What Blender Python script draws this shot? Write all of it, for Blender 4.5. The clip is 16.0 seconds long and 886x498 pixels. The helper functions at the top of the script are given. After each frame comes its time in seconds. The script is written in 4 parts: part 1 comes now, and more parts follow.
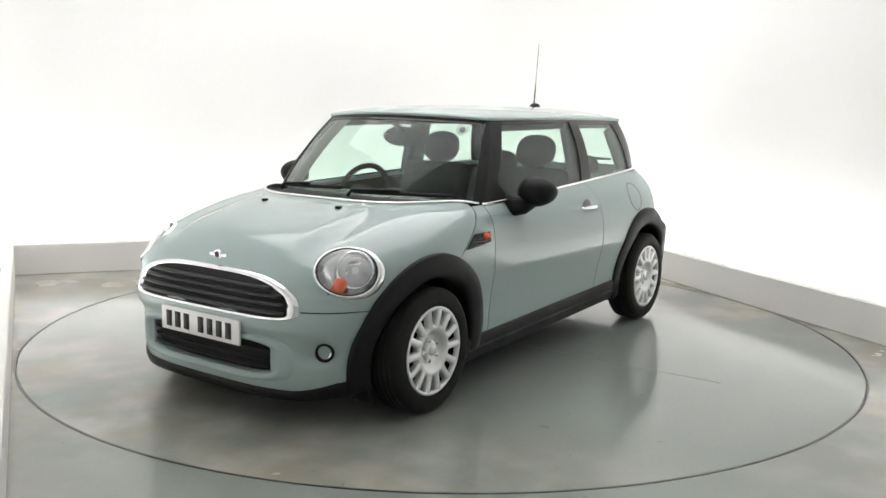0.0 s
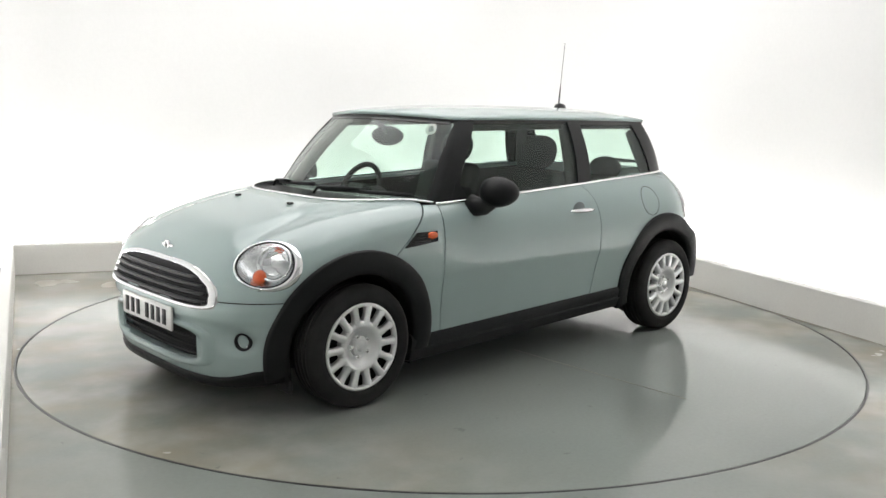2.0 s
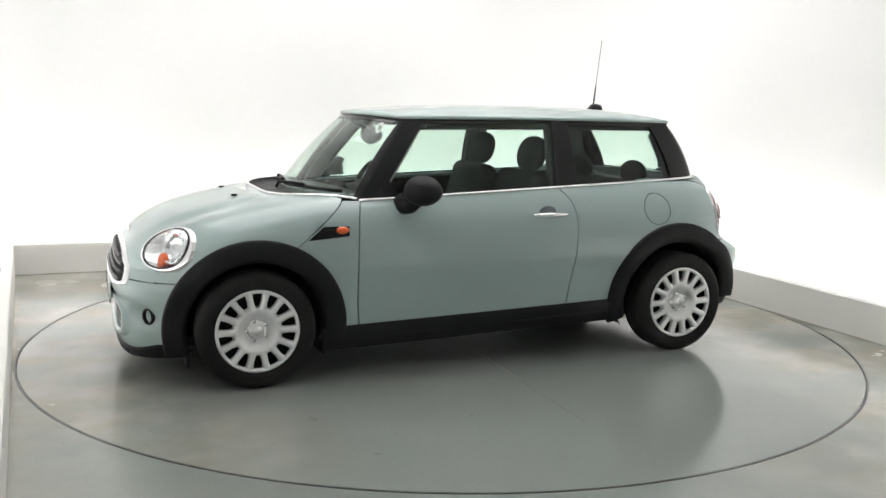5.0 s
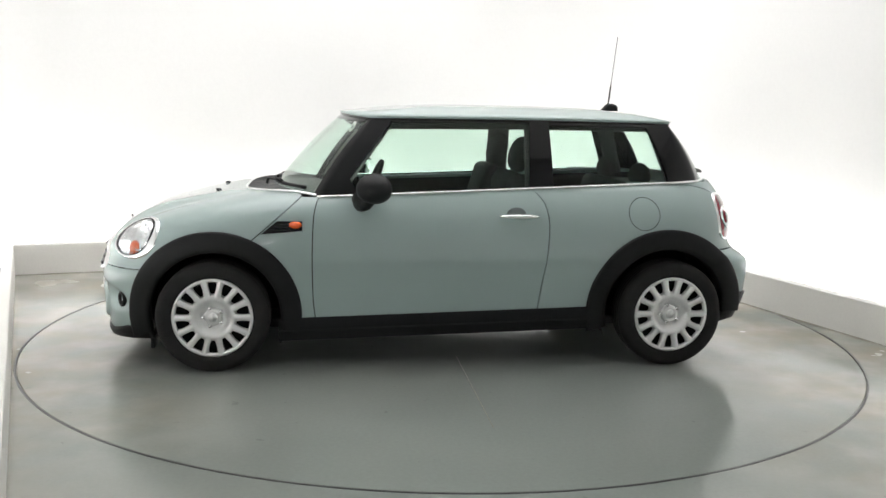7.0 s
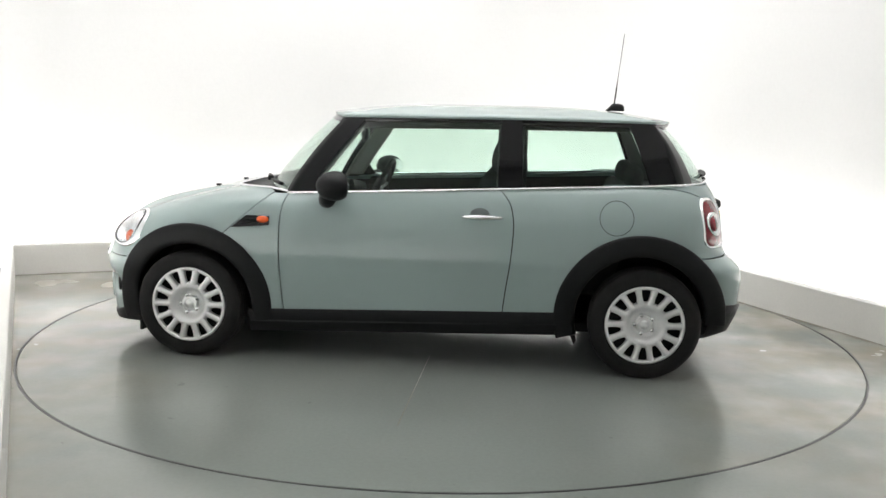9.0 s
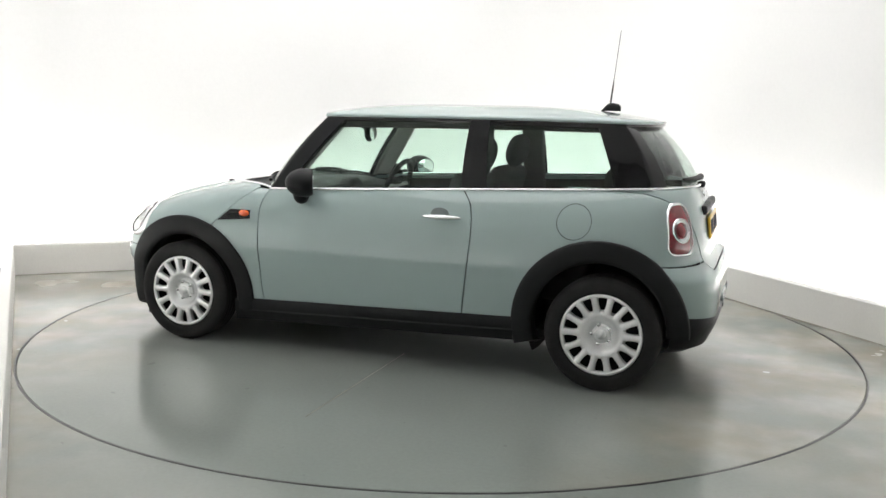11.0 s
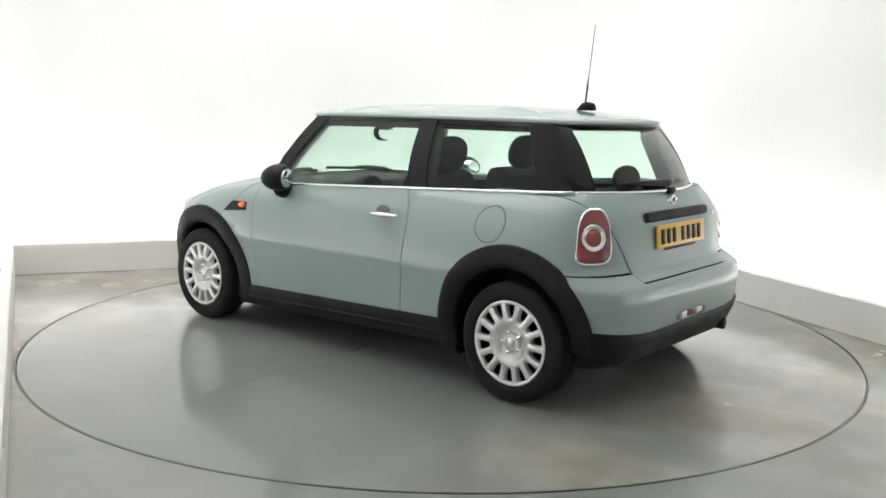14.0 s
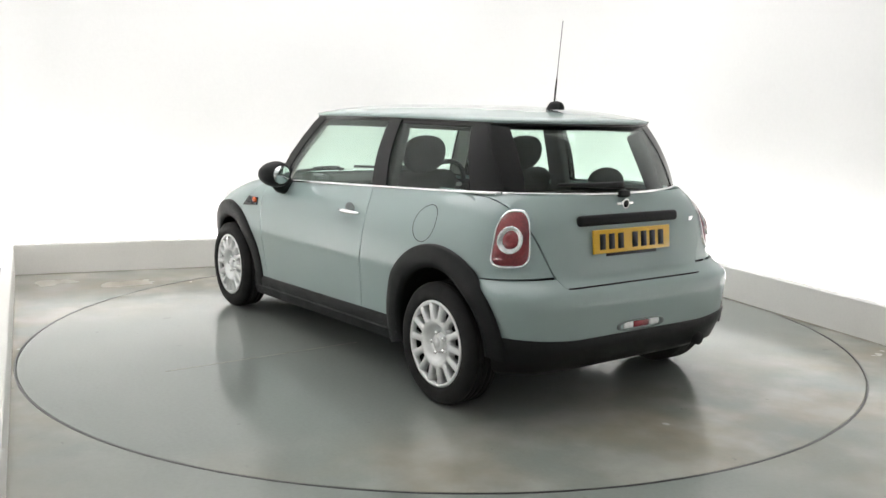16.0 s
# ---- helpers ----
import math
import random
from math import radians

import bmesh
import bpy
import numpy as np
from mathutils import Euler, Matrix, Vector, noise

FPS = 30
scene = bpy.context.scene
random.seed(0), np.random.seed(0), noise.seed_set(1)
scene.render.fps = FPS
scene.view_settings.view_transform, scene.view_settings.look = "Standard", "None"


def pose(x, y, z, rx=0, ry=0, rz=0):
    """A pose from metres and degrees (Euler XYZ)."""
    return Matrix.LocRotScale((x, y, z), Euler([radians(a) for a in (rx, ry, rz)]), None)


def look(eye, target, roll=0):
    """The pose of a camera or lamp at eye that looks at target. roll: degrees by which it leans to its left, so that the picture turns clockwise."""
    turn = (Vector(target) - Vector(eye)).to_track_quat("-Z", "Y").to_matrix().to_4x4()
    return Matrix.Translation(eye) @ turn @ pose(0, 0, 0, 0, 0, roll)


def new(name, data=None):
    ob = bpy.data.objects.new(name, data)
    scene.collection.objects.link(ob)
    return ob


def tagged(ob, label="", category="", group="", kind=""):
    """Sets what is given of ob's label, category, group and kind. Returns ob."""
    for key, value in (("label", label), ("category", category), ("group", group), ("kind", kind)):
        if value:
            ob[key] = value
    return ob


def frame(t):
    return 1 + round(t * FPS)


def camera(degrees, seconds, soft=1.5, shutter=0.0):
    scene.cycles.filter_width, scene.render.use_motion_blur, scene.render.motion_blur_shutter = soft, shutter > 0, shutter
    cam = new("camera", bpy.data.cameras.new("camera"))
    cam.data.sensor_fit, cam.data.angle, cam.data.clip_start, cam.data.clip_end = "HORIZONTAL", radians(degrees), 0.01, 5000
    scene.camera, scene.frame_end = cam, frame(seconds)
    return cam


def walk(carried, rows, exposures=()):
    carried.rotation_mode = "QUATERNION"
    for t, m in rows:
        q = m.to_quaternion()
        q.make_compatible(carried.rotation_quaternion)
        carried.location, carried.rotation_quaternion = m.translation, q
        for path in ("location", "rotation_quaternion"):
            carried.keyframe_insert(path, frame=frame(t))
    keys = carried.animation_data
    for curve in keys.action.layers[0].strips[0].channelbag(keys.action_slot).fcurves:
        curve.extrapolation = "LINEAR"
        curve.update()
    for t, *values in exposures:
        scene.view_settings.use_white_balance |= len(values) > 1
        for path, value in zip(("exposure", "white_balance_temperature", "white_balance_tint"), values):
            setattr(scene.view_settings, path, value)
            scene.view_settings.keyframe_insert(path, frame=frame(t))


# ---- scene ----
# The camera stands still at eye height beside a turntable.
cam = camera(52.66, 16.0, soft=1.5)
EYE = (0.0, -5.54, 1.388)
PITCH, YAW, ROLL = -8.944, 0.063, 1.272
AIM = (EYE[0] - math.sin(radians(YAW)) * math.cos(radians(PITCH)), EYE[1] + math.cos(radians(YAW)) * math.cos(radians(PITCH)), EYE[2] + math.sin(radians(PITCH)))
VIEW = look(EYE, AIM, ROLL)
walk(cam, [(0.0, VIEW), (16.0, VIEW)])

# ---- light and exposure ----
scene.view_settings.exposure = 0.06
CEILING_GLOW, TROUGH_GLOW = 1.85, 15.5
world = bpy.data.worlds.new("world")
scene.world = world
world.use_nodes = True
world.node_tree.nodes["Background"].inputs[0].default_value = (0.8, 0.85, 0.9, 1)
world.node_tree.nodes["Background"].inputs[1].default_value = 0.02


# ---- materials ----
def material(name, base, rough=0.5, metal=0.0, coat=0.0, spots=None, spot_scale=3.0, spot_amount=0.5, grain=None, bump=0.0, bump_scale=200.0, glow=0.0, rough_vary=0.0, spec=0.5, coat_rough=0.03):
    """A principled surface whose colour varies at a large and a fine scale, with fine relief."""
    m = bpy.data.materials.new(name)
    m.use_nodes = True
    nt = m.node_tree
    b = nt.nodes["Principled BSDF"]
    b.inputs["Base Color"].default_value = (*base, 1)
    b.inputs["Roughness"].default_value = rough
    b.inputs["Metallic"].default_value = metal
    b.inputs["Coat Weight"].default_value = coat
    b.inputs["Coat Roughness"].default_value = coat_rough
    b.inputs["Specular IOR Level"].default_value = spec
    if glow:
        b.inputs["Emission Color"].default_value = (*base, 1)
        b.inputs["Emission Strength"].default_value = glow
    tc = nt.nodes.new("ShaderNodeTexCoord")

    def field(scale, detail, lo, hi):
        n = nt.nodes.new("ShaderNodeTexNoise")
        n.inputs["Scale"].default_value, n.inputs["Detail"].default_value = scale, detail
        nt.links.new(tc.outputs["Object"], n.inputs["Vector"])
        r = nt.nodes.new("ShaderNodeMapRange")
        r.inputs["From Min"].default_value, r.inputs["From Max"].default_value = lo, hi
        nt.links.new(n.outputs["Fac"], r.inputs["Value"])
        return r.outputs["Result"]

    out = None
    if spots:
        mix = nt.nodes.new("ShaderNodeMix")
        mix.data_type = "RGBA"
        mix.inputs["A"].default_value, mix.inputs["B"].default_value = (*base, 1), (*spots, 1)
        f = field(spot_scale, 6, 0.5, 0.5 + 0.35 / max(spot_amount, 0.01))
        nt.links.new(f, mix.inputs["Factor"])
        out = mix.outputs["Result"]
    if grain:
        mix = nt.nodes.new("ShaderNodeMix")
        mix.data_type = "RGBA"
        mix.blend_type = "MULTIPLY"
        mix.inputs["A"].default_value = (*base, 1)
        mix.inputs["B"].default_value = (1 - grain, 1 - grain, 1 - grain, 1)
        if out:
            nt.links.new(out, mix.inputs["A"])
        nt.links.new(field(bump_scale * 0.6, 4, 0.35, 0.75), mix.inputs["Factor"])
        out = mix.outputs["Result"]
    if out:
        nt.links.new(out, b.inputs["Base Color"])
    if rough_vary:
        r = nt.nodes.new("ShaderNodeMapRange")
        r.inputs["To Min"].default_value, r.inputs["To Max"].default_value = max(rough - rough_vary, 0.02), rough + rough_vary
        nt.links.new(field(spot_scale * 1.7, 5, 0.3, 0.7), r.inputs["Value"])
        nt.links.new(r.outputs["Result"], b.inputs["Roughness"])
    if bump:
        bp = nt.nodes.new("ShaderNodeBump")
        bp.inputs["Strength"].default_value, bp.inputs["Distance"].default_value = bump, 0.002
        nt.links.new(field(bump_scale, 3, 0.0, 1.0), bp.inputs["Height"])
        nt.links.new(bp.outputs["Normal"], b.inputs["Normal"])
    return m


def clear_glass(name, tint, gloss=1.0, least=0.018, falloff=4.0, most=0.6):
    """A pane: tinted see-through with a Fresnel gloss."""
    m = bpy.data.materials.new(name)
    m.use_nodes = True
    nt = m.node_tree
    nt.nodes.remove(nt.nodes["Principled BSDF"])
    tr, gl, mix, lw, pw, sc = (nt.nodes.new(k) for k in ("ShaderNodeBsdfTransparent", "ShaderNodeBsdfGlossy", "ShaderNodeMixShader", "ShaderNodeLayerWeight", "ShaderNodeMath", "ShaderNodeMapRange"))
    tr.inputs["Color"].default_value = (*tint, 1)
    gl.inputs["Roughness"].default_value = 0.02
    gl.inputs["Color"].default_value = (gloss, gloss, gloss, 1)
    lw.inputs["Blend"].default_value = 0.5
    pw.operation, pw.inputs[1].default_value = "POWER", falloff
    sc.inputs["To Min"].default_value, sc.inputs["To Max"].default_value = least, most
    nt.links.new(lw.outputs["Facing"], pw.inputs[0])
    nt.links.new(pw.outputs[0], sc.inputs["Value"])
    nt.links.new(sc.outputs["Result"], mix.inputs["Fac"])
    nt.links.new(tr.outputs["BSDF"], mix.inputs[1])
    nt.links.new(gl.outputs["BSDF"], mix.inputs[2])
    nt.links.new(mix.outputs["Shader"], nt.nodes["Material Output"].inputs["Surface"])
    return m


M_PAINT = material("pale_ice_blue_car_paint", (0.316, 0.404, 0.391), 0.5, 0.0, 1.0, spots=(0.304, 0.389, 0.376), spot_scale=2.0, grain=0.03, bump_scale=900, coat_rough=0.02, spec=0.2)
M_PAINT.node_tree.nodes["Principled BSDF"].inputs["Coat IOR"].default_value = 1.52
M_TRIM = material("black_textured_plastic", (0.010, 0.011, 0.0115), 0.46, spots=(0.015, 0.016, 0.0165), spot_scale=5, bump=0.25, bump_scale=700, grain=0.2, rough_vary=0.08, spec=0.2)
M_GLOSS = material("black_gloss_trim", (0.004, 0.004, 0.005), 0.07, spec=0.4, grain=0.1, bump_scale=300)
M_RUBBER = material("tyre_rubber", (0.015, 0.015, 0.015), 0.72, spots=(0.03, 0.028, 0.024), spot_scale=7, bump=0.4, bump_scale=260, grain=0.25, rough_vary=0.1, spec=0.25)
M_SILVER = material("silver_painted_plastic", (0.78, 0.79, 0.79), 0.3, 0.55, coat=0.5, spots=(0.72, 0.72, 0.71), spot_scale=9, grain=0.06, bump_scale=500)
M_CHROME = material("chrome", (0.86, 0.87, 0.88), 0.09, 1.0, grain=0.05, bump_scale=120)
M_DARK = material("dark_cavity_plastic", (0.006, 0.006, 0.007), 0.8, grain=0.3, bump=0.2, bump_scale=300)
M_CLOTH = material("charcoal_seat_cloth", (0.020, 0.021, 0.022), 0.9, spots=(0.028, 0.029, 0.030), spot_scale=14, bump=0.6, bump_scale=900, grain=0.3)
M_DASH = material("dark_grey_dashboard_plastic", (0.034, 0.035, 0.036), 0.6, bump=0.3, bump_scale=700, grain=0.2)
M_LINER = material("pale_grey_pillar_trim", (0.42, 0.42, 0.39), 0.75, bump=0.2, bump_scale=600, grain=0.1)
M_ORANGE = material("orange_indicator_lens", (0.92, 0.13, 0.02), 0.12, coat=1.0, grain=0.25, bump_scale=160, bump=0.3)
M_RED = material("red_lamp_lens", (0.26, 0.02, 0.03), 0.1, coat=1.0, grain=0.4, bump_scale=150, bump=0.3)
M_LAMP = material("frosted_lamp_reflector", (0.95, 0.95, 0.95), 0.22, 0.1, grain=0.22, bump=0.5, bump_scale=60)
M_WHITE_PLATE = material("white_number_plate", (0.78, 0.78, 0.76), 0.35, coat=0.4, grain=0.05, bump_scale=200)
M_YELLOW_PLATE = material("yellow_number_plate", (0.78, 0.46, 0.03), 0.35, coat=0.4, grain=0.06, bump_scale=200)
M_INK = material("black_ink", (0.012, 0.012, 0.012), 0.5, grain=0.2)
M_SLAT = material("satin_black_slats", (0.010, 0.011, 0.012), 0.34, grain=0.2, bump_scale=300)
# body colour darkened to stand for shade in recesses; also the disc's print
M_CUP = material("shaded_grey_green_paint", (0.13, 0.16, 0.155), 0.4, coat=0.6, grain=0.08)
M_GLASS = clear_glass("green_tinted_glass", (0.90, 0.965, 0.93))
M_LENS = clear_glass("clear_lamp_lens", (0.97, 0.98, 0.98), least=0.035, falloff=3.0, most=0.9)
M_MIRROR = material("mirror_glass", (0.8, 0.84, 0.84), 0.02, 1.0)
M_SEAM = material("dirty_floor_joint", (0.27, 0.25, 0.205), 0.4, grain=0.3)
M_JOINT = material("dusty_plinth_joint", (0.42, 0.39, 0.33), 0.35, grain=0.35)
M_EDGE = material("black_edge_band_rubber", (0.008, 0.008, 0.008), 0.3, grain=0.2)
M_REFLECT = material("silvered_lamp_reflector", (0.86, 0.87, 0.88), 0.2, 0.85, grain=0.2, bump=0.5, bump_scale=70)
M_WALL = material("white_studio_wall_paint", (0.84, 0.84, 0.83), 0.7, spots=(0.80, 0.80, 0.79), spot_scale=0.7, bump=0.1, bump_scale=60, grain=0.02)
M_PLINTH = material("off_white_plinth_paint", (0.82, 0.81, 0.775), 0.55, spots=(0.74, 0.72, 0.66), spot_scale=1.6, bump=0.15, bump_scale=120, grain=0.04)
# grey of the unseen rear wall, set to darken what the car reflects
M_BACK = material("unseen_wall_dimming_grey", (0.40, 0.40, 0.40), 0.7, spots=(0.36, 0.36, 0.36), spot_scale=1.1, bump=0.1, bump_scale=60, grain=0.04)
M_PANEL = material("ceiling_light_diffuser", (1.0, 0.985, 0.985), 0.6, glow=CEILING_GLOW)
M_TUBE = material("strip_light_diffuser", (1.0, 0.987, 0.99), 0.6, glow=TROUGH_GLOW)


RADIUS = 2.452      # of the turntable


def floor_material(name, base, worn_pale, stain):
    """Painted concrete: satin grey-green with pale scuffed patches, tan stains and varying gloss."""
    m = material(name, base, 0.3, grain=0.06, bump_scale=90, bump=0.05)
    nt = m.node_tree
    b = nt.nodes["Principled BSDF"]
    tc = nt.nodes.new("ShaderNodeTexCoord")

    def noise_field(scale, detail, lo, hi, offset):
        mp = nt.nodes.new("ShaderNodeMapping")
        mp.inputs["Location"].default_value = offset
        n = nt.nodes.new("ShaderNodeTexNoise")
        n.inputs["Scale"].default_value, n.inputs["Detail"].default_value, n.inputs["Roughness"].default_value = scale, detail, 0.5
        r = nt.nodes.new("ShaderNodeMapRange")
        r.interpolation_type = "SMOOTHSTEP"
        r.inputs["From Min"].default_value, r.inputs["From Max"].default_value = lo, hi
        nt.links.new(tc.outputs["Object"], mp.inputs["Vector"])
        nt.links.new(mp.outputs["Vector"], n.inputs["Vector"])
        nt.links.new(n.outputs["Fac"], r.inputs["Value"])
        return r.outputs["Result"]

    def mixed(a, colour, factor, amount):
        mul = nt.nodes.new("ShaderNodeMath")
        mul.operation = "MULTIPLY"
        mul.inputs[1].default_value = amount
        nt.links.new(factor, mul.inputs[0])
        mx = nt.nodes.new("ShaderNodeMix")
        mx.data_type = "RGBA"
        mx.inputs["B"].default_value = (*colour, 1)
        nt.links.new(a, mx.inputs["A"])
        nt.links.new(mul.outputs[0], mx.inputs["Factor"])
        return mx.outputs["Result"]

    def product(f, g):
        mul = nt.nodes.new("ShaderNodeMath")
        mul.operation = "MULTIPLY"
        nt.links.new(f, mul.inputs[0])
        nt.links.new(g, mul.inputs[1])
        return mul.outputs[0]

    # dirt lies toward the two ends of the way that cars are driven on and off
    dist = nt.nodes.new("ShaderNodeVectorMath")
    dist.operation = "LENGTH"
    nt.links.new(tc.outputs["Object"], dist.inputs[0])
    xyz = nt.nodes.new("ShaderNodeSeparateXYZ")
    nt.links.new(tc.outputs["Object"], xyz.inputs[0])
    across = nt.nodes.new("ShaderNodeMath")
    across.operation = "ABSOLUTE"
    nt.links.new(xyz.outputs["X"], across.inputs[0])
    rim = nt.nodes.new("ShaderNodeMapRange")
    rim.interpolation_type = "SMOOTHSTEP"
    rim.inputs["From Min"].default_value, rim.inputs["From Max"].default_value = 0.9, 2.1
    nt.links.new(across.outputs[0], rim.inputs["Value"])
    start = b.inputs["Base Color"].links[0].from_socket
    patches = noise_field(0.55, 3, 0.42, 0.75, (3.1, 0.4, 0))
    tan = product(noise_field(1.5, 4, 0.30, 0.76, (7.3, 5.2, 0)), rim.outputs["Result"])
    scuffs = product(noise_field(2.4, 5, 0.36, 0.80, (0.7, 3.3, 0)), rim.outputs["Result"])
    dabs = noise_field(13.0, 3, 0.70, 0.76, (4.2, 9.1, 0))
    c = mixed(start, worn_pale, patches, 0.10)
    c = mixed(c, stain, tan, 0.74)
    c = mixed(c, worn_pale, scuffs, 0.60)
    c = mixed(c, tuple(v * 0.5 for v in base), dabs, 0.35)
    # beyond the turntable's rim the floor mixes toward the pale colour with distance
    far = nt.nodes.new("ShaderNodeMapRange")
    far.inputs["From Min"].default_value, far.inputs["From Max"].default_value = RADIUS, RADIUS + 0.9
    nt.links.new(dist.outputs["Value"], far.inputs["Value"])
    c = mixed(c, worn_pale, far.outputs["Result"], 0.35)
    nt.links.new(c, b.inputs["Base Color"])
    rr = nt.nodes.new("ShaderNodeMapRange")
    rr.inputs["To Min"].default_value, rr.inputs["To Max"].default_value = 0.13, 0.30
    nt.links.new(tan, rr.inputs["Value"])
    nt.links.new(rr.outputs["Result"], b.inputs["Roughness"])
    return m


M_FLOOR = floor_material("grey_green_floor_paint", (0.245, 0.270, 0.252), (0.52, 0.51, 0.465), (0.33, 0.275, 0.195))


# ---- mesh helpers ----
def finish(name, bm, mat, parent=None, label="", smooth=True):
    bmesh.ops.recalc_face_normals(bm, faces=bm.faces)
    me = bpy.data.meshes.new(name)
    if smooth:
        for f in bm.faces:
            f.smooth = True
    bm.to_mesh(me)
    bm.free()
    me.materials.append(mat)
    ob = new(name, me)
    if parent is not None:
        ob.parent = parent
    if label:
        tagged(ob, label)
    return ob


def part(name, bm, mat, parent, label="", smooth=True):
    """Links a bmesh as one mesh object under a thing or under a part."""
    return finish(name, bm, mat, parent, label, smooth)


def sharpen(bm, degrees=35):
    bmesh.ops.recalc_face_normals(bm, faces=bm.faces)
    for e in bm.edges:
        if len(e.link_faces) == 2 and e.calc_face_angle(0) > radians(degrees):
            e.smooth = False


def grid_bm(points, keep=None, closed_u=False, bm=None):
    """A sheet through a grid of points; keep(centre) drops faces."""
    bm = bm or bmesh.new()
    nu, nv = len(points), len(points[0])
    vs = [[bm.verts.new(p) for p in row] for row in points]
    for i in range(nu if closed_u else nu - 1):
        for j in range(nv - 1):
            q = [vs[i][j], vs[(i + 1) % nu][j], vs[(i + 1) % nu][j + 1], vs[i][j + 1]]
            c = (q[0].co + q[1].co + q[2].co + q[3].co) / 4
            if keep is None or keep(c):
                bm.faces.new(q)
    loose = [v for v in bm.verts if not v.link_faces]
    for v in loose:
        bm.verts.remove(v)
    bmesh.ops.remove_doubles(bm, verts=bm.verts, dist=0.0003)
    return bm


def flange(bm, depth, toward):
    """Turns the open edges of a sheet inward, toward a point, as pressed panels have them."""
    bmesh.ops.recalc_face_normals(bm, faces=bm.faces)
    bm.normal_update()
    flip = sum((f.calc_center_median() - Vector(toward)).dot(f.normal) for f in bm.faces) < 0
    if flip:
        bmesh.ops.reverse_faces(bm, faces=bm.faces)
    bm.normal_update()
    edges = [e for e in bm.edges if e.is_boundary]
    normals = {v: v.normal.copy() for e in edges for v in e.verts}
    out = bmesh.ops.extrude_edge_only(bm, edges=edges)
    made = [v for v in out["geom"] if isinstance(v, bmesh.types.BMVert)]
    olds = {tuple(round(c, 5) for c in v.co): n for v, n in normals.items()}
    for v in made:
        n = olds.get(tuple(round(c, 5) for c in v.co))
        if n:
            v.co -= n * depth
    for e in edges:
        if e.is_valid:
            e.smooth = False
    return bm


def thick(bm, depth):
    bmesh.ops.recalc_face_normals(bm, faces=bm.faces)
    bmesh.ops.solidify(bm, geom=bm.faces[:], thickness=depth)
    return bm


def thick_in(bm, depth, toward=(-0.3, 0, 0.9)):
    """Gives a sheet its thickness on the side that faces a point."""
    bmesh.ops.recalc_face_normals(bm, faces=bm.faces)
    bm.normal_update()
    if sum((f.calc_center_median() - Vector(toward)).dot(f.normal) for f in bm.faces) < 0:
        bmesh.ops.reverse_faces(bm, faces=bm.faces)
        bm.normal_update()
    rim = [(e.link_loops[0].vert, e.link_loops[0].link_loop_next.vert) for e in bm.edges if e.is_boundary]
    faces = bm.faces[:]
    inner = {v: bm.verts.new(v.co - v.normal * depth) for v in bm.verts[:]}
    for f in faces:
        bm.faces.new([inner[v] for v in reversed(f.verts)])
    for a, b in rim:
        bm.faces.new((b, a, inner[a], inner[b]))
        edge = bm.edges.get((a, b))
        edge.smooth = False
    return bm


def box_bm(size, at=(0, 0, 0), turn=None, bevel=0.0, segments=2, bm=None):
    own = bmesh.new()
    bmesh.ops.create_cube(own, size=1)
    bmesh.ops.scale(own, verts=own.verts, vec=size)
    if bevel:
        bmesh.ops.bevel(own, geom=own.edges[:], offset=bevel, segments=segments, profile=0.5, affect="EDGES")
    m = Matrix.Translation(at) @ (turn or Matrix.Identity(4))
    bmesh.ops.transform(own, matrix=m, verts=own.verts)
    if bm is None:
        return own
    me = bpy.data.meshes.new("joined")
    own.to_mesh(me)
    own.free()
    bm.from_mesh(me)
    bpy.data.meshes.remove(me)
    return bm


def lathe_bm(profile, segments=48, axis="Y", bm=None):
    """Turns a profile of (radius, along) round an axis."""
    rows = []
    for k in range(segments):
        a = 2 * math.pi * k / segments
        c, s = math.cos(a), math.sin(a)
        rows.append([{"Y": (r * c, h, r * s), "Z": (r * c, r * s, h), "X": (h, r * c, r * s)}[axis] for r, h in profile])
    return grid_bm(rows, closed_u=True, bm=bm)


def tube_bm(points, radius, sides=8, bm=None, flat=1.0):
    """A round bar along a line of points."""
    pts = [Vector(p) for p in points]
    rows = []
    for i, p in enumerate(pts):
        d = (pts[min(i + 1, len(pts) - 1)] - pts[max(i - 1, 0)]).normalized()
        a = d.cross(Vector((0, 0, 1)))
        a = a.normalized() if a.length > 0.01 else Vector((1, 0, 0))
        b = a.cross(d).normalized()
        r = radius(i / (len(pts) - 1)) if callable(radius) else radius
        rows.append([p + a * math.cos(2 * math.pi * k / sides) * r + b * math.sin(2 * math.pi * k / sides) * r * flat for k in range(sides + 1)])
    bm = grid_bm(rows, bm=bm)
    holes = [e for e in bm.edges if e.is_boundary]
    if holes:
        bmesh.ops.holes_fill(bm, edges=holes, sides=0)
    return bm


# ---- the studio ----
TURN = radians(21.9)
AX, AY = Vector((math.cos(TURN), math.sin(TURN), 0)), Vector((math.sin(TURN), -math.cos(TURN), 0))
CORNER = Vector((-3.40, 1.435, 0))


def room(a, b, z=0.0):
    """A place in the studio: a along the far wall, b out from it."""
    return CORNER + AX * a + AY * b + Vector((0, 0, z))


